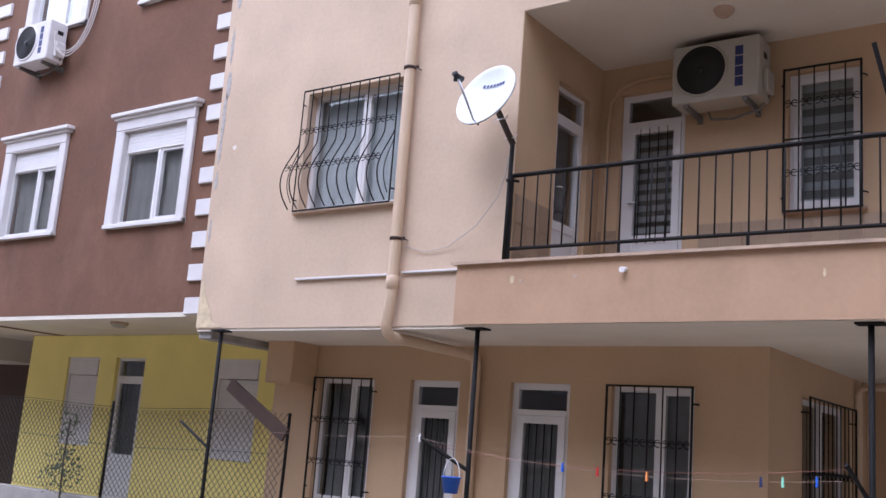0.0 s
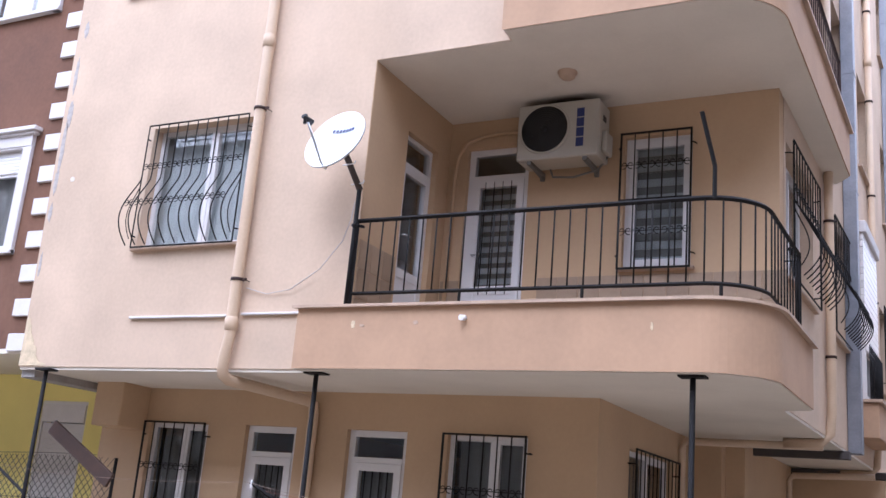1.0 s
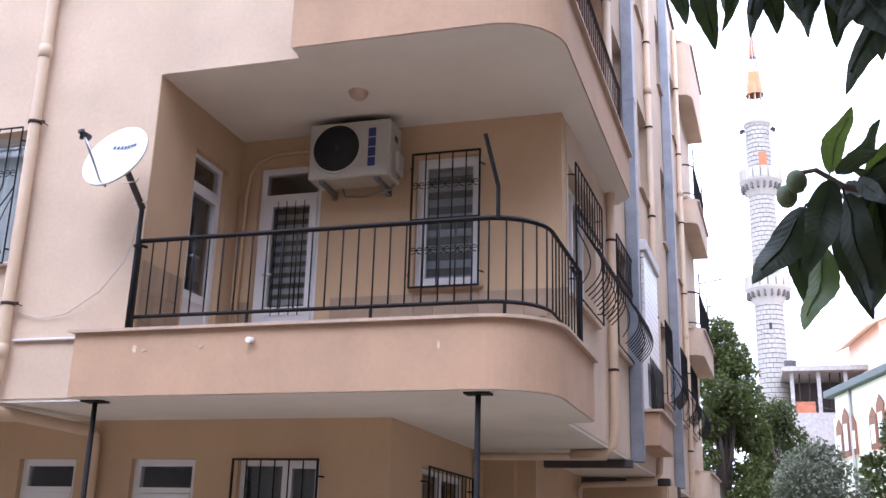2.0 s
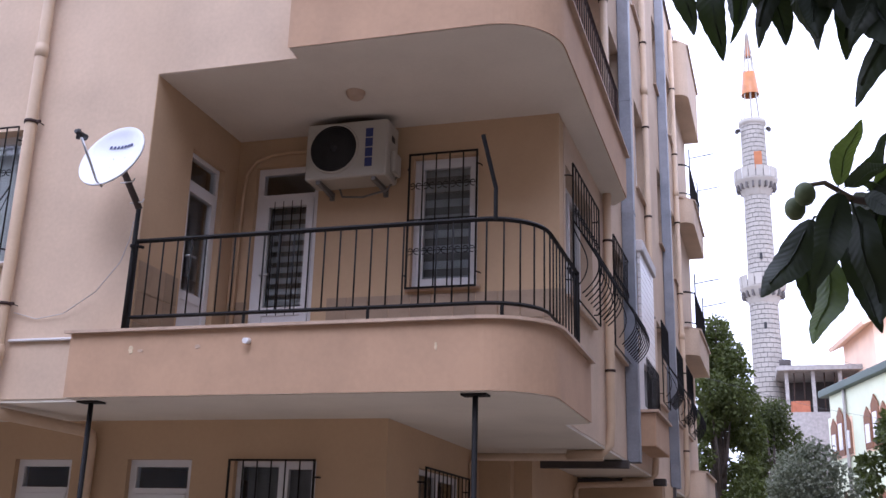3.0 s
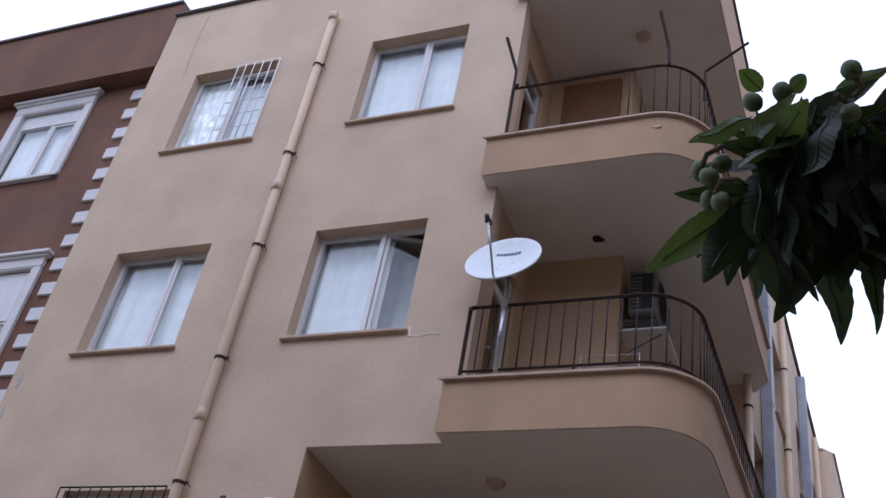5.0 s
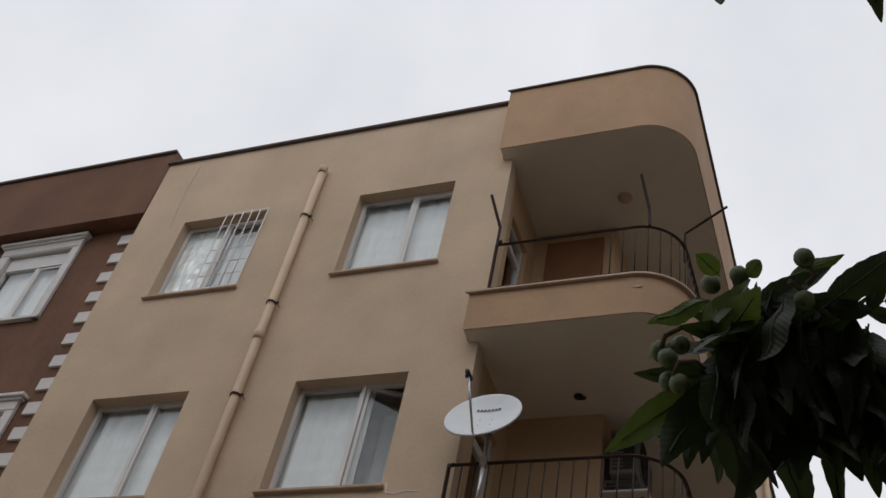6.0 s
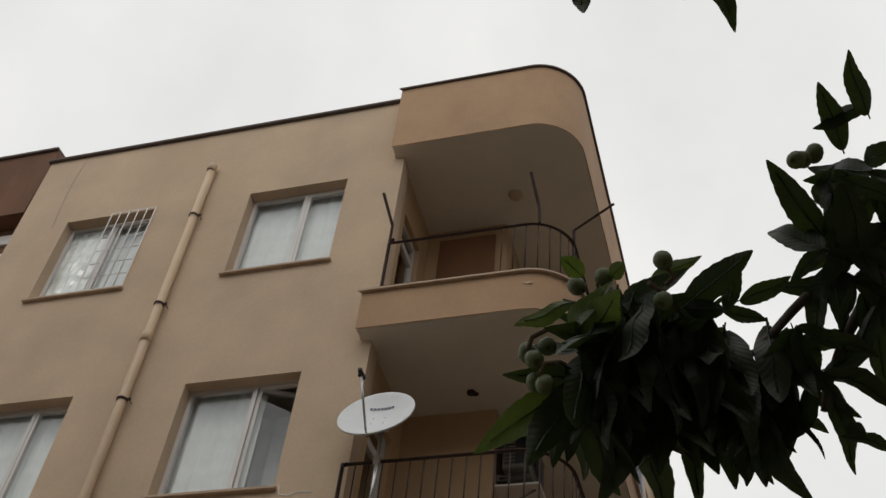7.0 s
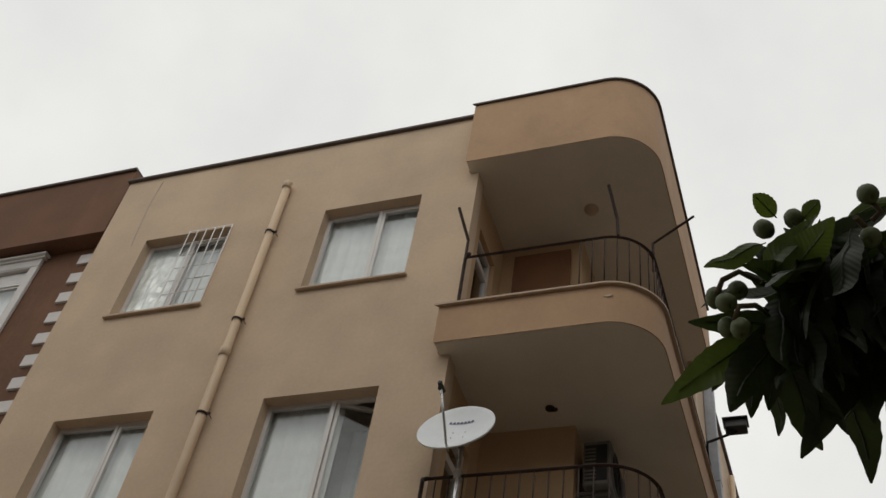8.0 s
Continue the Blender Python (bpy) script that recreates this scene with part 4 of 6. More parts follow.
for y in (0.1, 0.6):
    part("strut", tube(bmesh.new(), [(0.01, y, -0.22), (0.4, y, -0.002)], 0.012, 4), GRIME, shelf)
rack = thing("drying_rack", "small wire drying rack on the balcony", "drying rack")
for k in range(3):
    part("wire", tube(bmesh.new(), [(2.3, 0.2, 6.12 + k * 0.1), (2.8, 0.2, 6.12 + k * 0.1)], 0.004, 6), CABLE, rack)
for x in (2.3, 2.8):
    part("leg", tube(bmesh.new(), [(x, 0.2, 5.64), (x, 0.2, 6.33)], 0.005, 6), CABLE, rack)

# ceiling lamps
for x, y, z in ((1.5, 0.69, FLOORS[1]), (2.53, 0.81, FLOORS[3])):
    lamp = thing("ceiling_light", "round glass ceiling light, unlit", "ceiling light", pose(x, y, z), "balcony ceiling lights")
    part("base", lathe(bmesh.new(), [(0.0, 0.0), (0.085, 0.0), (0.085, -0.02), (0.0, -0.02)], 20), SILL, lamp)
    part("shade", lathe(bmesh.new(), [(0.078, -0.02), (0.07, -0.05), (0.045, -0.072), (0.0, -0.08)], 20), SILL, lamp)
lamp = thing("ceiling_light", "bare lamp holder hanging askew", "ceiling light", pose(2.14, 0.94, FLOORS[2]), "balcony ceiling lights")
part("base", lathe(bmesh.new(), [(0.0, 0.0), (0.05, 0.0), (0.045, -0.025), (0.0, -0.025)], 16), RUST, lamp)
part("holder", tube(bmesh.new(), [(0, 0, -0.02), (0.05, -0.05, -0.08), (0.09, -0.09, -0.11)], 0.02, 8), RUST, lamp)

# ---- rain pipes and ducts ----
def rain_pipe(label, points, collars, joints, r=0.05, at=None, out=(0, 1, 0)):
    p = thing("rain_pipe", label, "rain pipe", at, "rain pipes")
    part("pipe", tube(bmesh.new(), points, r, 14), PIPE, p)
    for z, x, y in collars:
        bm = lathe(bmesh.new(), [(r + 0.001, -0.013), (r + 0.007, -0.013), (r + 0.007, 0.013), (r + 0.001, 0.013)], 16, pose(x, y, z))
        box(bm, x + r, x + r + 0.045, y - 0.008, y + 0.008, z - 0.012, z + 0.012)
        tube(bm, [(x + r + 0.02, y, z), (x + r + 0.02, 0.0, z)], 0.005, 4)
        part("collar", bm, RUST, p, "rusty pipe clamp")
    for z, x, y in joints:
        part("socket", lathe(bmesh.new(), [(r, -0.06), (r + 0.008, -0.055), (r + 0.009, 0.05), (r, 0.06)], 16, pose(x, y, z)), PIPE, p)
    return p


def px(z):
    return -1.13 - 0.04 * (z - 3.5) / 7.9


rain_pipe("beige plastic rain pipe with rusty clamps", [(px(11.43), -0.07, 11.43), (px(7), -0.075, 7), (px(3), -0.08, 3.0), (-1.16, -0.085, 2.74), (-1.16, -0.06, 2.67), (-1.15, 0.0, 2.635), (-1.0, 1.0, 2.6), (-0.98, 1.07, 2.57), (-0.98, 1.085, 2.5), (-0.98, 1.085, 0.05)],
          [(z, px(z), -0.08) for z in (3.49, 5.08, 6.36, 7.72, 9.02, 10.47)], [(z, px(z), -0.08) for z in (3.1, 5.75, 8.55, 11.37)])
for n, u in enumerate((2.22, 6.0, 10.7)):
    rain_pipe("beige plastic rain pipe on the side wall", [(u, -0.06, 11.9), (u, -0.06, 2.95), (u + 0.02, -0.04, 2.75), (u + 0.02, 0.05, 2.66), (u + 0.02, 0.4, 2.65)],
              [(z, u, -0.06) for z in (3.5, 4.9, 6.4, 7.8, 9.2, 10.6)], [(z, u, -0.06) for z in (5.6, 8.4)], 0.048, SIDE)
for u in (3.68, 8.35):
    duct = thing("metal_duct", "grey galvanised sheet-metal flue duct on the side wall", "flue duct", SIDE, "metal ducts")
    part("duct", box(bmesh.new(), u, u + 0.16, -0.15, -0.002, 2.7, 11.9, 0.008), ZINC, duct)
    for z in (4.2, 5.7, 7.2, 8.7, 10.2):
        part("seam_band", box(bmesh.new(), u - 0.004, u + 0.164, -0.155, -0.003, z, z + 0.03), ZINC, duct)

# side bay with shutter and far balconies
bay = thing("bay_window", "small plastered bay with barred window and white shutter", "bay window", SIDE)
part("bay_base", box(bmesh.new(), 4.4, 5.85, -0.26, -0.001, 2.95, 3.36, 0.01), SALMON, bay)
part("bay_ledge", box(bmesh.new(), 4.36, 5.9, -0.3, -0.001, 3.362, 3.395), SILL, bay)
part("bay_frame", ring_frame(bmesh.new(), 4.45, 5.8, 3.397, 4.06, -0.12, -0.07, 0.06), PVC, bay)
for k in range(10):
    part("bar", tube(bmesh.new(), [(4.5 + k * 0.14, -0.16, 3.397), (4.5 + k * 0.14, -0.16, 4.06)], 0.008, 6), IRON, bay)
part("bay_back", box(bmesh.new(), 4.5, 5.75, -0.06, -0.04, 3.45, 4.0), DARKCURT, bay)
for k in range(16):
    part("shutter_slat", box(bmesh.new(), 4.45, 5.8, -0.12, -0.08, 4.07 + k * 0.085, 4.145 + k * 0.085), PVC, bay)
part("shutter_box", box(bmesh.new(), 4.42, 5.83, -0.16, -0.001, 5.432, 5.58, 0.01), TRIM, bay)


def side_balcony(base, top, rail):
    """A shallow balcony with a rounded front corner near the back of the side wall."""
    b = thing("side_balcony", "pinkish rounded side balcony with a dark iron railing" if rail else "pinkish rounded roof upstand over the side balconies", "balcony", SIDE, "side balconies")
    plan = [(11.3, -0.001), (11.3, -0.12)] + [(11.55 - 0.25 * math.cos(a), -0.12 - 0.2 * math.sin(a)) for a in [math.pi * k / 16 for k in range(1, 9)]] + [(14.0, -0.32), (14.0, -0.001)]
    part("slab", prism(bmesh.new(), plan, base, top), PINK, b)
    part("ledge", prism(bmesh.new(), [(11.27, -0.001), (11.27, -0.14), (11.55, -0.36), (14.03, -0.36), (14.03, -0.001)], top + 0.001, top + 0.035), SILL, b)
    if rail:
        line = plan[1:-1]
        part("top_rail", tube(bmesh.new(), [(x, y + 0.05, top + 0.72) for x, y in line], 0.018, 4), IRON, b)
        part("bottom_rail", tube(bmesh.new(), [(x, y + 0.05, top + 0.12) for x, y in line], 0.014, 4), IRON, b)
        me = mesh_of("baluster", tube(bmesh.new(), [(0, 0, top + 0.12), (0, 0, top + 0.72)], 0.008, 4), IRON)
        for k in range(19):
            shared("baluster", me, b, pose(11.5 + k * 0.135, -0.265, 0))
        for x in (11.6, 13.6):
            part("line_post", tube(bmesh.new(), [(x, -0.27, top + 0.036), (x, -0.27, top + 1.15)], 0.014, 4), IRON, b)
            part("line_arm", tube(bmesh.new(), [(x, -0.27, top + 0.95), (x + 0.1, -0.75, top + 1.05)], 0.012, 4), IRON, b)
    return b


for base, top, rail in ((2.66, 3.18, False), (5.36, 5.87, True), (8.0, 8.5, True), (10.75, 11.95, False)):
    side_balcony(base, top, rail)

# ---- posts, washing lines and small things under the balcony ----
for x, y, a in ((-0.255, 0.0, (-0.4, -0.3)), (2.805, -0.06, (-0.1, -0.36)), (-3.3, -0.02, (-0.45, -0.05))):
    p = thing("steel_post", "thin black steel post with a slanting line arm under the slab", "post", pose(x, y, 0), "steel posts")
    part("post", tube(bmesh.new(), [(0, 0, 0), (0, 0, 2.69)], 0.02, 8), IRON, p)
    part("cap_plate", box(bmesh.new(), -0.09, 0.09, -0.06, 0.06, 2.69, 2.708), IRON, p)
    part("line_arm", tube(bmesh.new(), [(0, 0, 1.56), (a[0] * 0.9, a[1] * 0.7, 1.8)], 0.016, 4), IRON, p)


def sag(a, b, drop, n=14):
    a, b = Vector(a), Vector(b)
    return [a + (b - a) * (k / n) + Vector((0, 0, -drop * 4 * (k / n) * (1 - k / n))) for k in range(n + 1)]


for k, (a, b, d, mat) in enumerate((((-3.66, -0.08, 1.8), (-0.66, -0.21, 1.8), 0.05, CORD), ((-0.66, -0.21, 1.8), (2.69, -0.31, 1.7), 0.11, CORD), ((-0.5, -0.15, 1.74), (2.73, -0.2, 1.78), 0.1, REDLINE))):
    line = mesh_object("washing_line", tube(bmesh.new(), sag(a, b, d), 0.0013, 5), mat)
    tagged(line, "thin plastic washing line strung between the posts", "washing line", "washing lines")
for x, mat in ((-0.6, WHITE), (0.735, BLUE), (1.02, RED), (1.4, ORANGE), (2.19, NAVY), (2.33, GREENP), (2.54, BLUE)):
    f = (x + 0.66) / 3.35
    peg = thing("clothes_peg", "small coloured plastic clothes peg on the line", "clothes peg", pose(x, -0.21 - 0.1 * f, 1.8 - 0.1 * f - 0.44 * f * (1 - f)), "clothes pegs")
    for s in (-1, 1):
        part("jaw", box(bmesh.new(), -0.006, 0.006, s * 0.006 - 0.004, s * 0.006 + 0.004, -0.034, 0.03, 0, pose(0, 0, 0, s * 6)), mat, peg)
bucket = thing("peg_basket", "small blue plastic basket hanging on a post arm", "basket", pose(-0.3, -0.16, 1.38))
part("basket", lathe(bmesh.new(), [(0.0, 0.0), (0.055, 0.0), (0.075, 0.12), (0.082, 0.12), (0.082, 0.128), (0.07, 0.128), (0.05, 0.006), (0.0, 0.006)], 18), BLUE, bucket)
part("basket_handle", tube(bmesh.new(), [(0.078 * math.cos(a), 0, 0.12 + 0.15 * math.sin(a)) for a in [math.pi * k / 10 for k in range(11)]], 0.004, 6), WHITE, bucket)

# hanging dish cable and hairline cracks
c = mesh_object("aerial_cable", tube(bmesh.new(), [(px(3.45) + 0.06, -0.02, 3.43), (-0.85, -0.02, 3.37), (-0.6, -0.03, 3.4), (-0.3, -0.06, 3.56), (-0.08, -0.1, 3.78), (0.0, -0.13, 3.95), (0.02, -0.13, 4.1)], 0.004, 6), CABLE)
tagged(c, "thin pale aerial cable drooping across the wall", "cable")
c = mesh_object("aerial_cable", tube(bmesh.new(), [(-3.3, -0.006, 12.1), (-3.33, -0.006, 11.6), (-3.3, -0.006, 11.1), (-3.27, -0.006, 10.75)], 0.004, 5), CABLE)
tagged(c, "thin cable running down the wall from the roof", "cable")


def patch(label, at, w, h, seed, mat, n=22):
    """A shallow ragged scab of bare wall."""
    rnd = random.Random(seed)
    bm = bmesh.new()
    rim = [(w * (0.75 + 0.45 * rnd.random()) * math.cos(6.283 * k / n), h * (0.75 + 0.45 * rnd.random()) * math.sin(6.283 * k / n)) for k in range(n)]
    lo = [bm.verts.new((x, 0.0, z)) for x, z in rim]
    hi = [bm.verts.new((x * 0.93, -0.003, z * 0.93)) for x, z in rim]
    for k in range(n):
        bm.faces.new((lo[k], lo[(k + 1) % n], hi[(k + 1) % n], hi[k]))
    bm.faces.new(hi)
    ob = part("plaster_patch", bm, mat, house, label)
    ob.matrix_basis = at
    return ob


patch("chipped plaster showing pale filler", pose(0.16, -0.181, 3.06), 0.02, 0.035, 1, PEEL)
patch("chipped plaster", pose(0.24, -0.181, 3.05), 0.025, 0.012, 2, SILL)
patch("chipped plaster", pose(0.72, -0.181, 3.07), 0.022, 0.016, 3, SILL)
patch("chipped plaster", pose(2.55, -0.181, 3.02), 0.01, 0.03, 4, PEEL)
# shade between the outdoor unit and the ceiling, painted as a dark film
shade_bm = bmesh.new()
rs = random.Random(12)
ring = [(0.5 * math.cos(6.283 * k / 28) * rs.uniform(0.86, 1.08), 0.16 * math.sin(6.283 * k / 28) * rs.uniform(0.8, 1.12)) for k in range(28)]
shade_bm.faces.new([shade_bm.verts.new((x, y, 0)) for x, y in ring][::-1])
part("shade_patch", shade_bm, SHADEFILM, house, "soft shade painted on the ceiling above the outdoor unit").matrix_basis = pose(1.28, 1.26, 5.4305)
rp = random.Random(21)
bm = bmesh.new()
edge = [(0.004, 0.0), (0.004, 0.14), (0.005, 0.3), (0.01, 0.43), (0.02, 0.53)]
edge += [(0.02 + 0.24 * (k / 14) ** 1.2 + rp.uniform(-0.012, 0.012), 0.53 - 0.49 * k / 14 + rp.uniform(-0.014, 0.014)) for k in range(1, 15)] + [(0.33, 0.03), (0.36, 0.012), (0.35, 0.0)]
lo, hi = [bm.verts.new((x, 0.0, z)) for x, z in edge], [bm.verts.new((x, -0.003, z)) for x, z in edge]
for k in range(len(edge)):
    bm.faces.new((lo[k], hi[k], hi[(k + 1) % len(edge)], lo[(k + 1) % len(edge)]))
bm.faces.new(hi)
part("plaster_patch", bm, PEEL, house, "peeling paint at the wall's lower corner").matrix_basis = pose(-3.715, -0.001, 2.74)
for k, (x, z, w, h) in enumerate(((-3.675, 4.28, 0.025, 0.1), (-3.68, 4.62, 0.03, 0.14), (-3.66, 5.35, 0.035, 0.16), (-3.68, 5.78, 0.025, 0.2), (-3.65, 6.3, 0.03, 0.1), (-3.68, 3.75, 0.02, 0.12))):
    patch("bare mortar along the wall's edge", pose(x, -0.001, z), w, h, 40 + k, BARE)
patch("pale scuffed plaster", pose(-3.45, -0.001, 4.62), 0.03, 0.03, 7, SOFFIT)
patch("bare mortar along the wall's edge", pose(-3.68, -0.001, 5.0), 0.03, 0.3, 8, BARE)
patch("chipped plaster", pose(2.95, -0.18, 8.55), 0.05, 0.015, 9, SILL)
part("plaster_patch", tube(bmesh.new(), [(0.75, 0.0, 6.62), (0.76, 0.0, 6.52), (0.85, 0.0, 6.5), (0.95, 0.0, 6.53), (1.07, 0.0, 6.52)], 0.007, 5), WHITE, house, "smeared white filler line")
spout = thing("drain_spout", "short white drain spout in the balcony front", "spout", pose(1.13, -0.18, 3.1))
part("spout", tube(bmesh.new(), [(0, 0.02, 0), (0, -0.06, -0.01)], 0.022, 10), WHITE, spout)
plank = mesh_object("timber_plank", box(bmesh.new(), -0.47, 0.47, -0.018, 0.018, -0.07, 0.07, 0.006), PLANK)
plank.matrix_world = pose(-3.14, 0.42, 1.97, 0, 30.5, 4)
tagged(plank, "weathered brown plank leaning across the corner", "plank")

# ---- neighbouring brown building ----
nb = thing("neighbour_house", "brown plastered apartment house with white quoins", "apartment building")
NX0, NX1, NY = -8.95, -3.73, 0.25
N_WIN = [(-5.67, -4.52, 4.0, 5.15), (-8.05, -6.95, 4.0, 5.15), (-5.6, -4.52, 6.82, 8.05), (-8.1, -6.95, 6.82, 8.05), (-6.2, -5.06, 9.64, 10.95), (-8.5, -7.4, 9.64, 10.95)]
bm = bmesh.new()
holed_wall(bm, NX0, NX1, 2.95, 11.198, 0.2, N_WIN, pose(0, NY, 0))
part("brown_wall", bm, BROWN, nb)
part("parapet", box(bmesh.new(), NX0, NX1 - 0.15, 0.0, 0.45, 11.2, 12.5), BROWN, nb)
part("parapet_coping", box(bmesh.new(), NX0, NX1 - 0.15, -0.04, 0.5, 12.502, 12.55, 0.008), COPING, nb)
part("end_wall", box(bmesh.new(), NX0 - 0.2, NX0 - 0.001, NY, 16, 2.95, 12.5), BROWN, nb)
part("roof_deck", box(bmesh.new(), NX0, NX1 - 0.01, 0.451, 16, 11.6, 11.8), CONC, nb)
part("soffit", box(bmesh.new(), NX0 - 2, NX1 - 0.01, NY + 0.201, 16, 2.955, 3.1), SOFFIT, nb)
part("soffit_edge", box(bmesh.new(), NX0, NX1 - 0.01, NY + 0.002, NY + 0.2, 2.9, 2.949), SOFFIT, nb)
me = mesh_of("quoin", box(bmesh.new(), -0.16, 0.16, -0.035, 0.02, -0.09, 0.09, 0.006), TRIM)
for k in range(23):
    z = 3.01 + k * 0.361
    shared("quoin", me, nb, pose(-4.06 - 0.012 * (z - 4), NY, z))
    shared("quoin", me, nb, pose(-8.86, NY, z))
for n, (a, b, z0, z1) in enumerate(N_WIN):
    at = pose(a, NY, z0)
    window(60 + n, "white window with a moulded white surround and shutter box", at, b - a, z1 - z0, 0.55, 0.03, False, 0.24 if n != 2 else 0.7)
    curtain("dim curtain behind the window", pose(a, NY + 0.13, z0), 0.04, b - a - 0.04, 0.04, z1 - z0 - 0.04, 0, (DARKCURT, DARKCURT, CURTAIN, CURTAIN, CURTAIN, CURTAIN)[n], 6, 70 + n)
    s = thing("window_surround", "white moulded window surround with a projecting cornice", "window surround", at, "white window surrounds")
    w, h = b - a, z1 - z0
    part("jamb", box(bmesh.new(), -0.14, -0.004, -0.05, -0.001, -0.05, h, 0.006), TRIM, s)
    part("jamb", box(bmesh.new(), w + 0.004, w + 0.12, -0.05, -0.001, -0.05, h, 0.006), TRIM, s)
    part("lintel", box(bmesh.new(), -0.14, w + 0.12, -0.055, -0.001, h + 0.002, h + 0.16, 0.004), TRIM, s)
    part("cornice", box(bmesh.new(), -0.2, w + 0.2, -0.12, -0.001, h + 0.162, h + 0.21, 0.008), TRIM, s)
    part("cornice", box(bmesh.new(), -0.17, w + 0.17, -0.085, -0.001, h + 0.13, h + 0.16, 0.006), TRIM, s)
    for x in (0.0, w - 0.014):
        part("lining", box(bmesh.new(), x, x + 0.014, -0.045, 0.029, 0.0, h - 0.015), TRIM, s)
    part("lining", box(bmesh.new(), 0.0, w, -0.045, 0.029, h - 0.014, h), TRIM, s)
    part("sill", box(bmesh.new(), -0.14, w + 0.12, -0.07, 0.028, -0.05, -0.002, 0.006), TRIM, s)


def hose_run(k):
    """A hose that droops from the outdoor unit and climbs the wall."""
    pts = [(-7.09, -0.02, 6.6 - 0.06 * k), (-7.06 + 0.02 * k, -0.02, 6.42 - 0.03 * k), (-6.97 + 0.04 * k, 0.06, 6.34 - 0.04 * k), (-6.86 + 0.06 * k, 0.16, 6.46), (-6.74 + 0.05 * k, 0.21, 6.8), (-6.68 + 0.05 * k, 0.225, 7.3), (-6.62 + 0.04 * k, 0.225, 7.9), (-6.6 + 0.04 * k, 0.225, 8.5)]
    out = []
    for i in range(len(pts) - 1):
        p = [Vector(pts[min(max(i + q, 0), len(pts) - 1)]) for q in (-1, 0, 1, 2)]
        for u in (0, 0.25, 0.5, 0.75):
            out.append(0.5 * (2 * p[1] + (p[2] - p[0]) * u + (2 * p[0] - 5 * p[1] + 4 * p[2] - p[3]) * u * u + (3 * p[1] - p[0] - 3 * p[2] + p[3]) * u ** 3))
    return out + [Vector(pts[-1])]


for k in range(3):
    c = mesh_object("aerial_cable", tube(bmesh.new(), hose_run(k), 0.009, 6), CABLE)
    tagged(c, "pale loose hose running up the brown wall", "cable")

# yellow ground floor of the neighbour
YY = 2.0
bm = bmesh.new()
holed_wall(bm, -9.75, -3.74, 0, 2.95, 0.2, [(-8.78, -8.03, 1.4, 2.64), (-7.66, -7.02, 0.1, 2.64), (-5.58, -4.8, 1.38, 2.64)], pose(0, YY, 0))
part("yellow_wall", bm, YELLOW, nb)
for k, (a, b) in enumerate(((-8.78, -8.03), (-5.58, -4.8))):
    w = thing("window_%d" % (80 + k), "ground-floor window with its cream shutter down", "window", pose(a, YY, 1.39), kind="structure")
    part("window_frame", ring_frame(bmesh.new(), 0, b - a, 0, 1.25, 0.03, 0.1, 0.04), PVC, w)
    part("shutter_box", box(bmesh.new(), 0.04, b - a - 0.04, 0.01, 0.1, 1.0, 1.21), TRIM, w)
    for i in range(19):
        part("shutter_slat", box(bmesh.new(), 0.04, b - a - 0.04, 0.05, 0.07, 0.042 + i * 0.05, 0.0905 + i * 0.05), TRIM, w)
glazed_door(90, "white ground-floor door with a dark tall pane", pose(-7.66, YY, 0.1), 0.64, 2.54, 0.25, False, 0.06, 0.04, 0.05, 1.15)
# black sheet added close behind the pane in place of a dark interior
curtain("black sheet standing in for the dark room behind the ground-floor door", pose(-7.66, YY + 0.16, 0.1), 0.03, 0.61, 0.06, 2.5, 0, BLACK, 4, 95)
lamp = thing("ceiling_light", "small porch ceiling light, unlit", "ceiling light", pose(-6.2, 0.9, 2.955), "balcony ceiling lights")
part("base", lathe(bmesh.new(), [(0.0, 0.0), (0.11, 0.0), (0.11, -0.03), (0.0, -0.03)], 18), SILL, lamp)
part("shade", lathe(bmesh.new(), [(0.1, -0.03), (0.08, -0.06), (0.0, -0.075)], 18), CREAM, lamp)
part("porch_soffit", box(bmesh.new(), -22, NX0 - 2.01, 0.6, 3.0, 2.6, 3.1), SOFFIT, nb)
part("rear_wall", box(bmesh.new(), -9.7, -3.75, 7, 7.2, 0, 2.95), GREYPAINT, nb)
for x in (-9.75, -3.95):
    part("cross_wall", box(bmesh.new(), x, x + 0.2, YY + 0.201, 6.999, 0, 2.95), GREYPAINT, nb)
part("inner_floor", box(bmesh.new(), -9.54, -3.96, YY + 0.201, 6.999, 0.004, 0.1), GREYPAINT, nb)
part("porch_back", box(bmesh.new(), -22, -9.76, 3.0, 3.2, 0, 2.95), PLANK, nb)

# low wall with chain-link fence
structure("garden_wall", box(bmesh.new(), -10, -3.2, 0.93, 1.09, 0, 0.84, 0.01), CONC, "low concrete garden wall")
fence = thing("chain_link_fence", "sagging chain-link fence on the low wall", "fence")
for x, h in ((-3.26, 1.97), (-6.25, 2.0), (-9.2, 2.1)):
    part("post", tube(bmesh.new(), [(x, 1.0, 0.842), (x + 0.02, 1.0, h)], 0.018, 8), IRON, fence)
bm = bmesh.new()
rnd = random.Random(9)
pitch, z0, z1 = 0.085, 0.87, 1.92
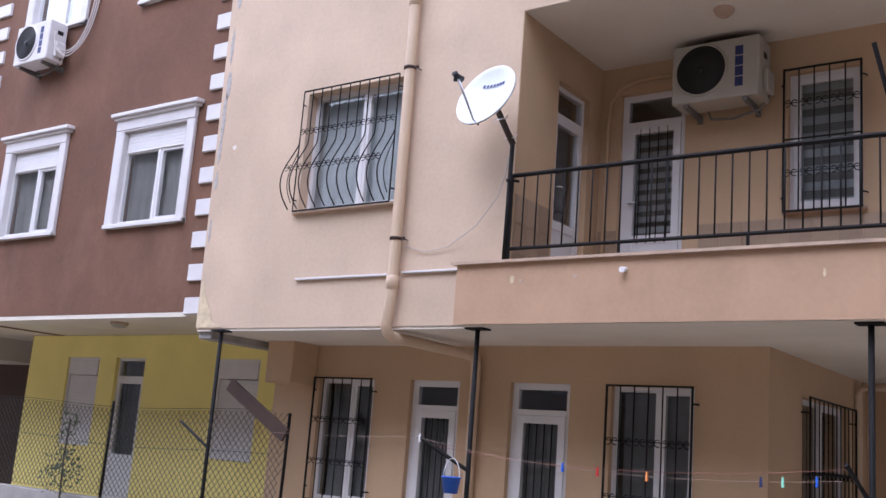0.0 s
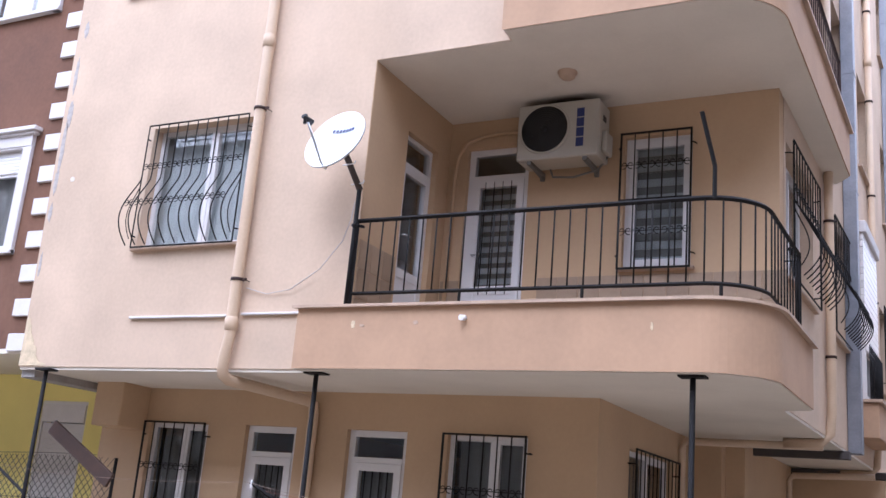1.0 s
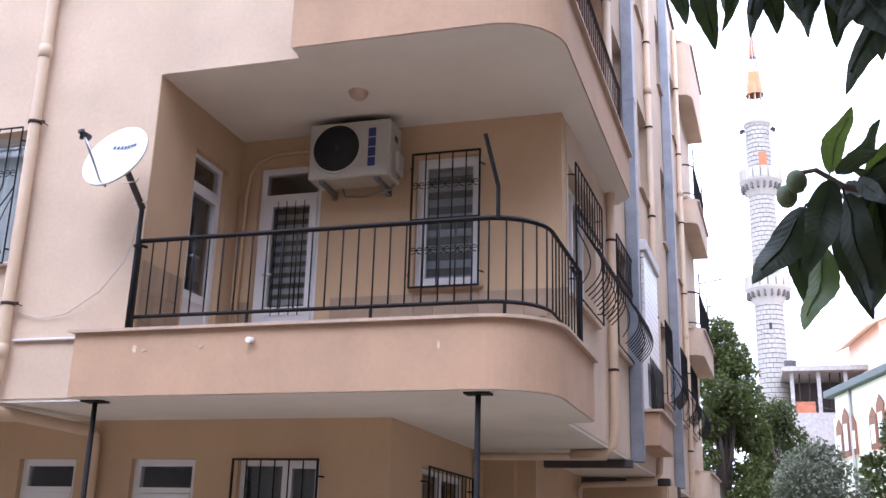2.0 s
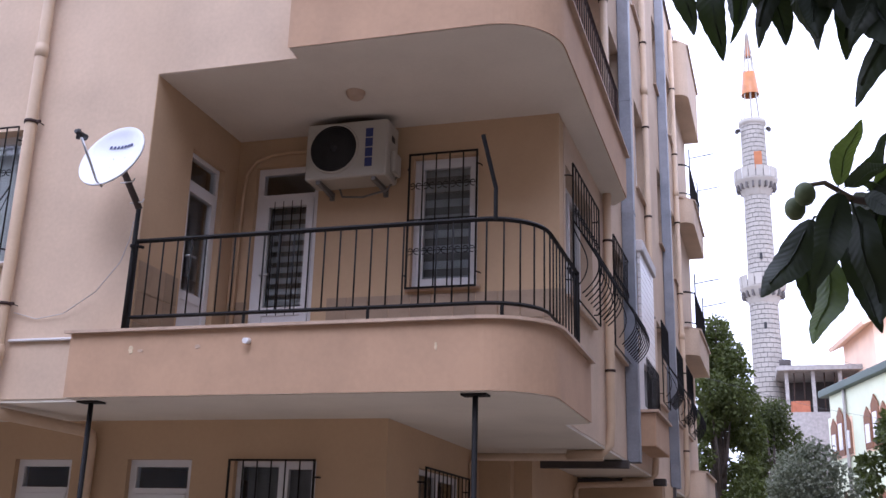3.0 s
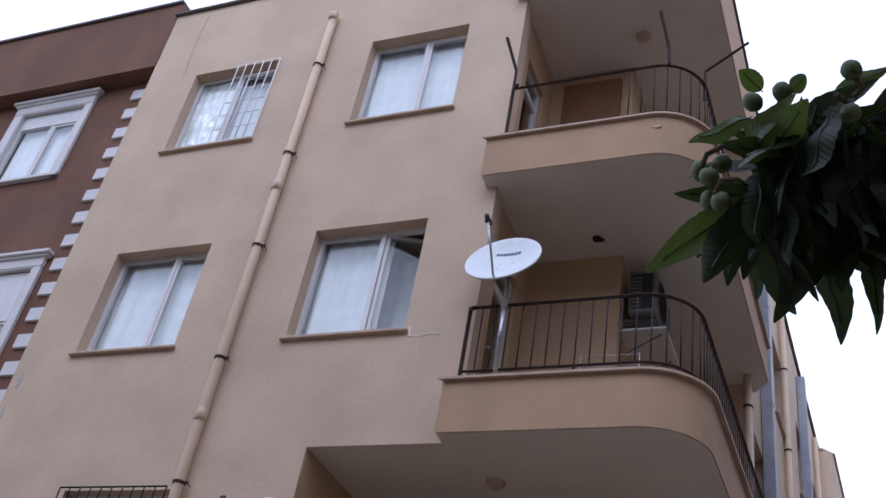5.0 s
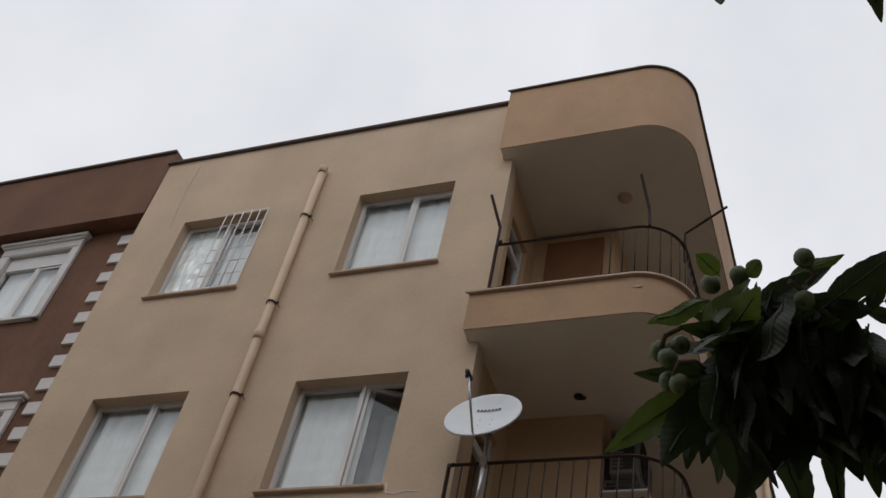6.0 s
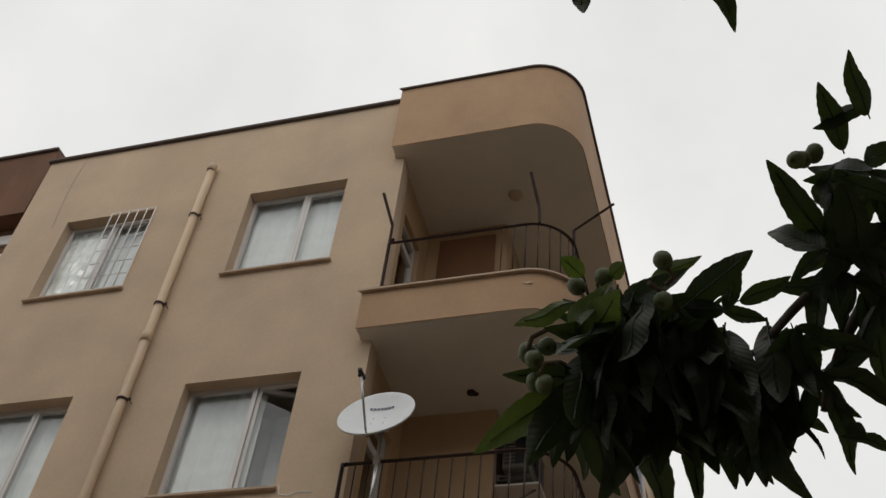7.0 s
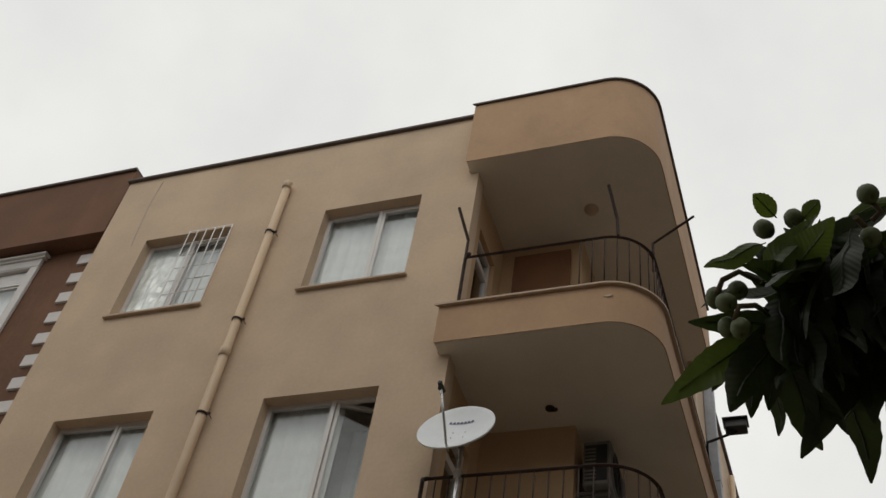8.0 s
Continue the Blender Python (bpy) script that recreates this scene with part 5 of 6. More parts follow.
for k in range(int(5.94 / pitch) + 11):
    for s in (1, -1):
        x = -9.2 + (k - (10 if s > 0 else 0)) * pitch
        pts = []
        for j in range(13):
            zz = z0 + (z1 - z0) * j / 12
            xx = x + s * (zz - z0) * 0.95
            if -9.2 <= xx <= -3.26:
                pts.append((xx, 1.0 + 0.004 * s + 0.01 * math.sin(xx * 3), zz + 0.03 * math.sin(xx * 1.3) * (j / 12) + 0.02 * (j / 12)))
        if len(pts) > 1:
            tube(bm, pts, 0.004, 3, False)
mesh = part("wire_mesh", bm, WIRE, fence)
tagged(mesh, "diamond wire mesh", kind="stuff")
for z in (1.5, 1.96):
    part("tension_wire", tube(bmesh.new(), [(-9.2 + 0.3 * k, 1.0, z + 0.03 * math.sin((-9.2 + 0.3 * k) * 1.3)) for k in range(20)], 0.003, 4), WIRE, fence)


# ---- plants ----
def leaf_cloud(bm_name, centres, count, size, mat, parent, seed, stretch=1.0):
    """A crown of many small folded leaves round a set of limb ends."""
    rng = np.random.default_rng(seed)
    cs = np.array([c[:3] for c in centres])
    rs = np.array([c[3] for c in centres])
    pick = rng.choice(len(cs), count, p=rs**2 / (rs**2).sum())
    d = rng.normal(size=(count, 3))
    d /= np.linalg.norm(d, axis=1)[:, None]
    p = cs[pick] + d * (rs[pick] * rng.uniform(0.35, 1.05, count) ** 0.6)[:, None]
    a = rng.normal(size=(count, 3)) + d * 0.6 + np.array([0, 0, -0.3])
    a /= np.linalg.norm(a, axis=1)[:, None]
    b = np.cross(a, rng.normal(size=(count, 3)))
    b /= np.linalg.norm(b, axis=1)[:, None]
    n = np.cross(a, b)
    s = size * rng.uniform(0.6, 1.3, count)[:, None]
    w = s * 0.32 / stretch
    v = np.stack([p, p + a * s * 0.5 + b * w - n * s * 0.1, p + a * s, p + a * s * 0.5 - b * w - n * s * 0.1], 1).reshape(-1, 3)
    i = np.arange(count)[:, None] * 4
    f = np.concatenate([i + [0, 1, 2], i + [0, 2, 3]])
    me = bpy.data.meshes.new(bm_name)
    me.from_pydata(v.tolist(), [], f.tolist())
    me.materials.append(mat)
    ob = new(bm_name, me)
    ob.parent = parent
    return tagged(ob, kind="stuff")


def tree(label, x, y, h, spread, count, size, mat, seed, trunk=0.2, low=0.3, clumps=34):
    rnd = random.Random(seed)
    t = thing("tree", label, "tree", pose(x, y, 0))
    part("trunk", tube(bmesh.new(), [(0, 0, 0), (0.1 * spread * rnd.uniform(-1, 1), 0.05, h * 0.3), (0.1 * spread * rnd.uniform(-1, 1), 0.1, h * 0.62)], trunk, 9, True, [trunk, trunk * 0.75, trunk * 0.4]), BARK, t)
    cs = []
    for k in range(clumps):
        u = rnd.random()
        z = h * (low + (0.97 - low) * u)
        rad = spread * math.sin(math.pi * min(1, 0.18 + 0.76 * u)) * rnd.uniform(0.45, 1.0)
        a = rnd.uniform(0, 6.283)
        c = (rad * math.cos(a), rad * math.sin(a), z, spread * rnd.uniform(0.2, 0.42))
        cs.append(c)
        if k % 3 == 0:
            part("limb", tube(bmesh.new(), [(0, 0, h * rnd.uniform(0.2, 0.45)), (c[0] * 0.5, c[1] * 0.5, z * 0.75), c[:3]], 0.05, 6, True, [trunk * 0.4, trunk * 0.25, trunk * 0.08]), BARK, t)
    leaf_cloud("crown", cs, count, size, mat, t, seed)
    return t


tree("tall broad green street tree with a ragged crown", 3.75, 30, 9.9, 1.55, 30000, 0.15, FOLIAGE, 3, 0.25, 0.1, 46)
tree("dense green tree beside the minaret", 5.75, 42, 8.3, 2.0, 22000, 0.17, FOLIAGE, 7, 0.25, 0.1, 40)
tree("grey-green olive tree with fine leaves", 5.85, 20, 4.25, 1.5, 20000, 0.1, OLIVE, 5, 0.16, 0.1, 40)
tree("dark green tree before the mosque wall", 9.4, 30, 6.5, 1.3, 5000, 0.22, FOLIAGE, 13, 0.2, 0.3, 20)
shrub = thing("shrub", "thin leggy shrub in front of the fence", "shrub", pose(-6.72, 0.75, 0))
part("stem", tube(bmesh.new(), [(0, 0, 0), (0.03, 0, 0.7), (-0.03, 0.02, 1.3), (0.02, 0, 1.75)], 0.012, 6), BARK, shrub)
leaf_cloud("leaves", [(0, 0, 1.75, 0.12), (0.02, 0, 1.5, 0.16), (-0.04, 0, 1.25, 0.2), (0.1, 0, 1.1, 0.18), (-0.12, 0, 1.0, 0.2)], 330, 0.05, OLIVE, shrub, 21)

# ---- minaret, mosque and far houses ----
MX, MY = 6.98, 88.0
mina = thing("minaret", "tall white stone minaret with two galleries and an amber lantern", "minaret", pose(MX, MY, 0))


def mina_r(z):
    return 1.42 - 0.0082 * z


part("shaft", lathe(bmesh.new(), [(mina_r(0), 0), (mina_r(42), 42), (0.0, 42.1)], 32), JOINT, mina)
bm = bmesh.new()
course, nblock = 0.44, 14
for k in range(int(42 / course)):
    z = k * course
    if 24.2 < z < 26.4 or 34.6 < z < 36.9:
        continue
    r0, off = mina_r(z), 0.5 * (k % 2)
    for j in range(nblock):
        a0, a1 = 2 * math.pi * (j + off + 0.03) / nblock, 2 * math.pi * (j + off + 0.97) / nblock
        am = (a0 + a1) / 2
        rows = []
        for zz in (z + 0.035, z + course - 0.035):
            rows.append([bm.verts.new(((r0 + 0.05) * math.cos(a), (r0 + 0.05) * math.sin(a), zz)) for a in (a0, am, a1)])
            rows.append([bm.verts.new(((r0 - 0.06) * math.cos(a), (r0 - 0.06) * math.sin(a), zz)) for a in (a0, am, a1)])
        lo, li, hi, hn = rows
        for i in range(2):
            bm.faces.new((lo[i], lo[i + 1], hi[i + 1], hi[i]))
            bm.faces.new((hi[i], hi[i + 1], hn[i + 1], hn[i]))
            bm.faces.new((li[i], lo[i], lo[i + 1], li[i + 1])[::-1])
        bm.faces.new((lo[0], hi[0], hn[0], li[0]))
        bm.faces.new((lo[2], li[2], hn[2], hi[2]))
tagged(part("masonry", bm, STONE, mina), "white stone blocks", kind="stuff")
for zc in (25.4, 35.8):
    r0 = mina_r(zc)
    gal = part("gallery", lathe(bmesh.new(), [(r0, zc - 1.5), (r0 + 0.25, zc - 1.1), (r0 + 0.25, zc - 0.95), (r0 + 0.5, zc - 0.6), (r0 + 0.5, zc - 0.45), (r0 + 0.8, zc - 0.1), (r0 + 0.85, zc), (r0 + 0.85, zc + 0.1), (r0, zc + 0.1)], 24), STONE, mina)
    for k in range(18):
        a = 2 * math.pi * k / 18
        part("corbel", box(bmesh.new(), r0 + 0.2, r0 + 0.72, -0.08, 0.08, zc - 0.85, zc - 0.3, 0, pose(0, 0, 0, 0, 0, math.degrees(a))), JOINT, gal)
        part("parapet_slab", box(bmesh.new(), r0 + 0.78, r0 + 0.86, -0.3, 0.3, zc + 0.1, zc + 1.15, 0, pose(0, 0, 0, 0, 0, math.degrees(a))), STONE, gal)
for k in range(3):
    part("slit_window", box(bmesh.new(), -0.12, 0.12, -mina_r(20) - 0.06, -mina_r(20) + 0.2, 15 + 6.5 * k, 15.6 + 6.5 * k), BLACK, mina)
part("gallery_door", box(bmesh.new(), -0.05, 0.65, -mina_r(37) - 0.07, -mina_r(37) + 0.3, 36.9, 38.6), TERRA, mina)
part("shaft_rim", lathe(bmesh.new(), [(1.05, 41.5), (1.28, 41.7), (1.28, 42.1), (0.2, 42.15)], 24), STONE, mina)
part("spire_pole", tube(bmesh.new(), [(0, 0, 42), (0, 0, 53.5)], 0.1, 8), STONE, mina)
for k in range(8):
    a = 2 * math.pi * k / 8
    part("spire_rib", tube(bmesh.new(), [(1.0 * math.cos(a), 1.0 * math.sin(a), 42), (0.12 * math.cos(a), 0.12 * math.sin(a), 51.5)], 0.05, 4), STONE, mina)
part("amber_band", lathe(bmesh.new(), [(0.86, 44.9), (0.6, 47.3), (0.3, 47.3)], 16), AMBER, mina, "amber glazed spire band")
part("spire_cap", lathe(bmesh.new(), [(0.34, 49.0), (0.04, 51.8)], 12), TERRA, mina)
for z in (25.9, 40.8):
    for s in (-1, 1):
        part("loudspeaker", lathe(bmesh.new(), [(0.08, 0), (0.12, 0.2), (0.3, 0.45)], 10, pose(s * 1.25, -0.6, z, 90, 0, 20 * s)), JOINT, mina)

mosque = thing("mosque_hall", "mint rendered mosque hall with brown and white arched windows", "mosque", pose(12.1, 32.65, 0, 0, 0, 104.5))
part("hall_wall", box(bmesh.new(), -8, 12.6, -0.001, 0.4, 0, 9.2), MINT, mosque)
part("end_wall", box(bmesh.new(), 12.601, 13.0, -10, 0.4, 0, 8.2), MINT, mosque)
part("eave", box(bmesh.new(), -8.3, 13.3, -0.2, 0.7, 9.21, 9.55, 0.03), EAVE, mosque)
part("drain", tube(bmesh.new(), [(10.4, 0.5, 9.2), (10.4, 0.5, 0)], 0.08, 8), STONE, mosque)
for k, u in enumerate((2.8, 7.0, 11.2)):
    for zb, hh in ((6.2, 2.3), (2.4, 2.3)):
        w = part("arched_window", box(bmesh.new(), u - 1.35, u + 1.35, 0.401, 0.45, zb, zb + hh * 0.75), APRICOT, mosque, "three-light arched window")
        for j in range(3):
            c = u - 0.9 + 0.9 * j
            top = zb + hh * (0.82 if j != 1 else 1.0)
            bm = bmesh.new()
            rim = [(c - 0.4, zb + 0.1), (c + 0.4, zb + 0.1), (c + 0.4, top - 0.4), (c, top), (c - 0.4, top - 0.4)]
            f0 = [bm.verts.new((x, 0.452, z)) for x, z in rim]
            f1 = [bm.verts.new((x, 0.5, z)) for x, z in rim]
            bm.faces.new(f1)
            for i in range(5):
                bm.faces.new((f0[i], f0[(i + 1) % 5], f1[(i + 1) % 5], f1[i]))
            lancet = part("lancet", bm, BOARD, w)
            part("lancet_pane", box(bmesh.new(), c - 0.22, c + 0.22, 0.501, 0.53, zb + 0.35, top - 0.75), WHITE, w)
apart = thing("apricot_house", "apricot rendered house with a shallow tiled gable", "house", pose(19.7, 78, 2.1, 0, 0, 8))
part("wall", box(bmesh.new(), -5, 12, 0, 10, -2.1, 17.7), APRICOT, apart)
bm = bmesh.new()
front, back = [[bm.verts.new(p) for p in ((-5, y, 17.701), (12, y, 17.701), (3.5, y, 21.6))] for y in (0.0, 10.0)]
bm.faces.new(front)
bm.faces.new(back[::-1])
for k in range(3):
    bm.faces.new((front[k], back[k], back[(k + 1) % 3], front[(k + 1) % 3]))
part("gable", bm, APRICOT, apart)
for way in (-1, 1):
    slope = box(bmesh.new(), -10.4, 0.0, -0.9, 10.9, 0.0, 0.32, 0.0, pose(3.5, 0, 21.62, 0, 0, 0) @ Matrix.Diagonal((-way, 1, 1, 1)) @ pose(0, 0, 0, 0, -24.6, 0))
    part("roof_slope", slope, APRICOT, apart)
for u in (-3.4, -1.4, 1.2):
    w = part("window", box(bmesh.new(), u, u + 0.9, -0.08, 0.05, 14.2, 16.6), TERRA, apart)
    part("pane", box(bmesh.new(), u + 0.2, u + 0.7, -0.1, -0.081, 14.5, 16.3), WHITE, w)
shell = thing("unfinished_house", "unfinished concrete storey with red hollow-brick infill", "house", pose(8.0, 82, 2.2))
part("concrete_base", box(bmesh.new(), 0, 9, 0, 8, -2.2, 11.2), CONC, shell)
part("roof_slab", box(bmesh.new(), -0.5, 9.4, -0.6, 8, 14.6, 15.0), CONC, shell)
part("back_wall", box(bmesh.new(), 0.1, 9, 6, 6.2, 11.2, 14.6), GREYPAINT, shell)
for x in (0.1, 2.2, 4.3, 6.4, 8.5):
    part("column", box(bmesh.new(), x, x + 0.3, 0.1, 0.4, 11.2, 14.6), CONC, shell)
part("brick_infill", box(bmesh.new(), 4.8, 8.4, 0.15, 0.35, 11.2, 14.0), BRICK, shell)
part("brick_stack", box(bmesh.new(), 0.5, 2.0, 0.6, 1.5, 11.2, 12.2, 0.03), BRICK, shell)
for k in range(5):
    part("prop", tube(bmesh.new(), [(0.8 + k * 0.8, 1, 11.2), (0.9 + k * 0.8, 1, 14.6)], 0.06, 6), PLANK, shell)
tank = part("roof_tank", lathe(bmesh.new(), [(0.0, 15.0), (0.5, 15.0), (0.5, 15.9), (0.0, 16.0)], 14, pose(0.3, 2, 0)), GREYPAINT, shell)
for k, (za, zb) in enumerate(((7.2, 7.6), (5.6, 6.0))):
    c = mesh_object("overhead_cable", tube(bmesh.new(), sag((3.4, 16, za), (14.5, 44, zb + 2), 0.5), 0.005, 5), WIRE)
    tagged(c, "overhead cable strung across the street", "cable")

# ---- loquat tree over the camera ----
loquat = thing("loquat_tree", "loquat tree with long leathery leaves and green fruit", "tree", pose(6.5, -4.6, 0))
BASE = Vector((6.5, -4.6, 0))


def rel(p):
    return Vector(p) - BASE


part("trunk", tube(bmesh.new(), [(0, 0, 0), (0.05, -0.03, 0.9), (-0.08, 0.02, 1.7), (-0.25, -0.05, 2.3)], 0.09, 10, True, [0.12, 0.1, 0.085, 0.06]), BARK, loquat)
BOUGHS = [
    [(6.25, -4.65, 2.3), (5.7, -5.1, 2.65), (5.2, -5.5, 2.85), (4.793, -5.765, 2.896), (4.704, -5.786, 2.821), (4.638, -5.776, 2.762), (4.58, -5.762, 2.705), (4.534, -5.78, 2.682)],
    [(5.2, -5.5, 2.85), (4.8, -5.744, 2.873), (4.744, -5.755, 2.796), (4.699, -5.734, 2.735), (4.671, -5.705, 2.688), (4.657, -5.688, 2.652)],
    [(4.534, -5.78, 2.682), (4.439, -5.838, 2.654), (4.37, -5.86, 2.609), (4.338, -5.867, 2.58)],
    [(5.7, -5.1, 2.65), (5.1, -5.05, 2.3), (4.829, -5.229, 2.178), (4.739, -5.34, 2.137), (4.685, -5.386, 2.133)],
    [(6.25, -4.65, 2.3), (5.6, -5.2, 2.55), (4.963, -5.321, 2.543), (4.822, -5.458, 2.432), (4.687, -5.582, 2.397), (4.605, -5.48, 2.469), (4.523, -5.473, 2.495)],
    [(5.2, -5.5, 2.85), (4.95, -5.9, 3.1), (4.75, -6.15, 3.2), (4.55, -6.19, 3.15), (4.41, -6.21, 3.12)],
]
for pts in BOUGHS:
    n = len(pts)
    part("limb", tube(bmesh.new(), [rel(p) for p in pts], 0.02, 7, True, [0.013 - 0.0085 * k / (n - 1) for k in range(n)]), BARK, loquat)


def leaf_mesh(length, width, droop, twist, seed, mat):
    rnd = random.Random(seed)
    bm = bmesh.new()
    rows = []
    n = 16
    for k in range(n + 1):
        u = k / n
        half = width * 0.5 * (math.sin(math.pi * min(1.0, 0.04 + 0.96 * u ** 0.8)) ** 0.85 if u < 1 else 0.0) + 0.0016
        if 0 < k < n:
            half *= 1 + 0.035 * (1 if k % 2 else -1) * (u > 0.3)
        y = length * u
        z = -droop * length * u * u + 0.008 * math.sin(u * 9 + seed)
        tw = twist * u
        c, s = math.cos(tw), math.sin(tw)
        fold = half * 0.3
        rows.append([bm.verts.new((-half * c + fold * s, y, z + half * s * -1 + fold * c)), bm.verts.new((-half * 0.5, y, z + fold * 0.62)), bm.verts.new((0, y, z)), bm.verts.new((half * 0.5, y, z + fold * 0.62)), bm.verts.new((half * c + fold * s, y, z + half * s + fold * c))])
    for a, b in zip(rows, rows[1:]):
        for i in range(4):
            bm.faces.new((a[i], a[i + 1], b[i + 1], b[i])).smooth = True
    tube(bm, [(0, -0.012, 0.0), (0, 0.0, 0.0)] + [(0, length * k / 6, -droop * length * (k / 6) ** 2 - 0.001 + 0.008 * math.sin(k / 6 * 9 + seed)) for k in range(1, 6)], 0.0022, 4, False)
    return mesh_of("leaf", bm, mat)


SHAPES = ((0.2, 0.058, 0.1, 0.2, 1), (0.2, 0.065, 0.22, -0.35, 2), (0.2, 0.052, 0.02, 0.45, 3), (0.2, 0.06, 0.3, 0.1, 4))
LEAVES = [leaf_mesh(*shape, LEAF) for shape in SHAPES]
YOUNG = [leaf_mesh(*shape, YOUNGLEAF) for shape in SHAPES]
rl = random.Random(77)


def leaf_to(base, tip, meshes=LEAVES, tilt=30):
    """One leaf from its stalk to its tip, its blade turned towards the open side of the yard."""
    b, t = Vector(base), Vector(tip)
    d = t - b
    along_y = d.normalized()
    up = Vector((0.2, 0.8, 0.65)) if rl.random() < 0.6 else Vector((-0.1, -0.8, -0.5))
    across = along_y.cross(up).normalized()
    turn = Matrix((across, along_y, across.cross(along_y))).transposed().to_4x4()
    s = d.length / 0.2
    m = Matrix.Translation(b - BASE) @ turn @ Matrix.Rotation(radians(rl.uniform(-tilt, tilt)), 4, "Y") @ Matrix.Diagonal((max(s, 0.38), s, s, 1))
    shared("leaf", meshes[rl.randrange(4)], loquat, m)


def whorl(node, axis, n, size, spread=1.0, sink=0.35):
    """Leaves fanning from a shoot's end."""
    node, axis = Vector(node), Vector(axis).normalized()
    side = axis.orthogonal().normalized()
    for k in range(n):
        a = 2.4 * k + rl.uniform(-0.3, 0.3)
        out = side * math.cos(a) + axis.cross(side) * math.sin(a)
        d = (axis * rl.uniform(0.1, 0.9) + out * spread * rl.uniform(0.5, 1.0) + Vector((0, 0, -sink * rl.uniform(0.3, 1.6)))).normalized()
        at = node - axis * rl.uniform(0, 0.07)
        leaf_to(at, at + d * size * rl.uniform(0.75, 1.15), LEAVES, 60)


# shoot that hangs nearest to the house, with young leaves and fruit
TIP_LEAVES = [
    ((4.328, -5.831, 2.617), (4.221, -5.842, 2.529)),
    ((4.351, -5.896, 2.71), (4.279, -5.916, 2.658)),
    ((4.371, -5.92, 2.731), (4.346, -5.96, 2.739)),
    ((4.404, -5.895, 2.747), (4.427, -5.925, 2.745)),
    ((4.345, -5.892, 2.651), (4.391, -5.983, 2.653)),
    ((4.365, -5.89, 2.635), (4.441, -6.005, 2.641)),
    ((4.458, -5.886, 2.749), (4.525, -5.89, 2.769)),
    ((4.325, -5.819, 2.603), (4.308, -5.781, 2.527)),
    ((4.349, -5.838, 2.58), (4.329, -5.81, 2.516)),
    ((4.376, -5.861, 2.59), (4.422, -5.858, 2.524)),
    ((4.298, -5.797, 2.638), (4.266, -5.748, 2.609)),
    ((4.415, -5.832, 2.758), (4.47, -5.82, 2.768)),
    ((4.355, -5.853, 2.582), (4.378, -5.737, 2.503)),
    ((4.42, -5.81, 2.59), (4.441, -5.675, 2.513)),
]
for k, (b, t) in enumerate(TIP_LEAVES):
    leaf_to(b, t, YOUNG if k < 7 else LEAVES, 25)
# shoots along the main bough
CROWN_LEAVES = [
    ((4.491, -5.874, 2.697), (4.591, -5.949, 2.714)),
    ((4.547, -5.853, 2.704), (4.574, -5.884, 2.764)),
    ((4.566, -5.831, 2.739), (4.648, -5.826, 2.77)),
    ((4.495, -5.874, 2.698), (4.554, -5.889, 2.669)),
    ((4.543, -5.823, 2.731), (4.602, -5.798, 2.73)),
    ((4.522, -5.725, 2.612), (4.546, -5.667, 2.564)),
    ((4.544, -5.708, 2.622), (4.579, -5.648, 2.569)),
    ((4.605, -5.718, 2.665), (4.653, -5.664, 2.62)),
    ((4.594, -5.718, 2.666), (4.606, -5.665, 2.627)),
    ((4.646, -5.686, 2.684), (4.706, -5.654, 2.664)),
    ((4.587, -5.757, 2.683), (4.651, -5.731, 2.676)),
    ((4.735, -5.646, 2.612), (4.676, -5.677, 2.634)),
    ((4.449, -5.932, 2.669), (4.421, -5.937, 2.552)),
]
for b, t in CROWN_LEAVES:
    leaf_to(b, t, LEAVES, 35)
# shoots on the outer boughs
RIGHT_LEAVES = [
    ((4.691, -5.835, 2.834), (4.629, -5.941, 2.871)),
    ((4.733, -5.912, 2.924), (4.713, -6.003, 2.973)),
    ((4.767, -5.96, 2.93), (4.738, -6.043, 2.972)),
    ((4.772, -5.963, 2.957), (4.696, -5.944, 2.931)),
    ((4.706, -5.805, 2.873), (4.722, -5.867, 2.927)),
    ((4.694, -5.829, 2.911), (4.702, -5.9, 2.892)),
    ((4.694, -5.811, 2.839), (4.641, -5.797, 2.803)),
    ((4.654, -5.739, 2.736), (4.657, -5.707, 2.696)),
    ((4.74, -5.866, 2.923), (4.675, -5.881, 2.906)),
    ((4.707, -5.663, 2.628), (4.679, -5.684, 2.63)),
]
for b, t in RIGHT_LEAVES:
    leaf_to(b, t, LEAVES, 30)
# topmost shoot
OVER_LEAVES = [
    ((4.409, -6.211, 3.109), (4.415, -6.151, 2.985)),
    ((4.572, -6.172, 3.115), (4.614, -6.092, 2.997)),
    ((4.514, -6.182, 3.099), (4.558, -6.124, 3.02)),
]
for b, t in OVER_LEAVES:
    leaf_to(b, t, LEAVES, 20)
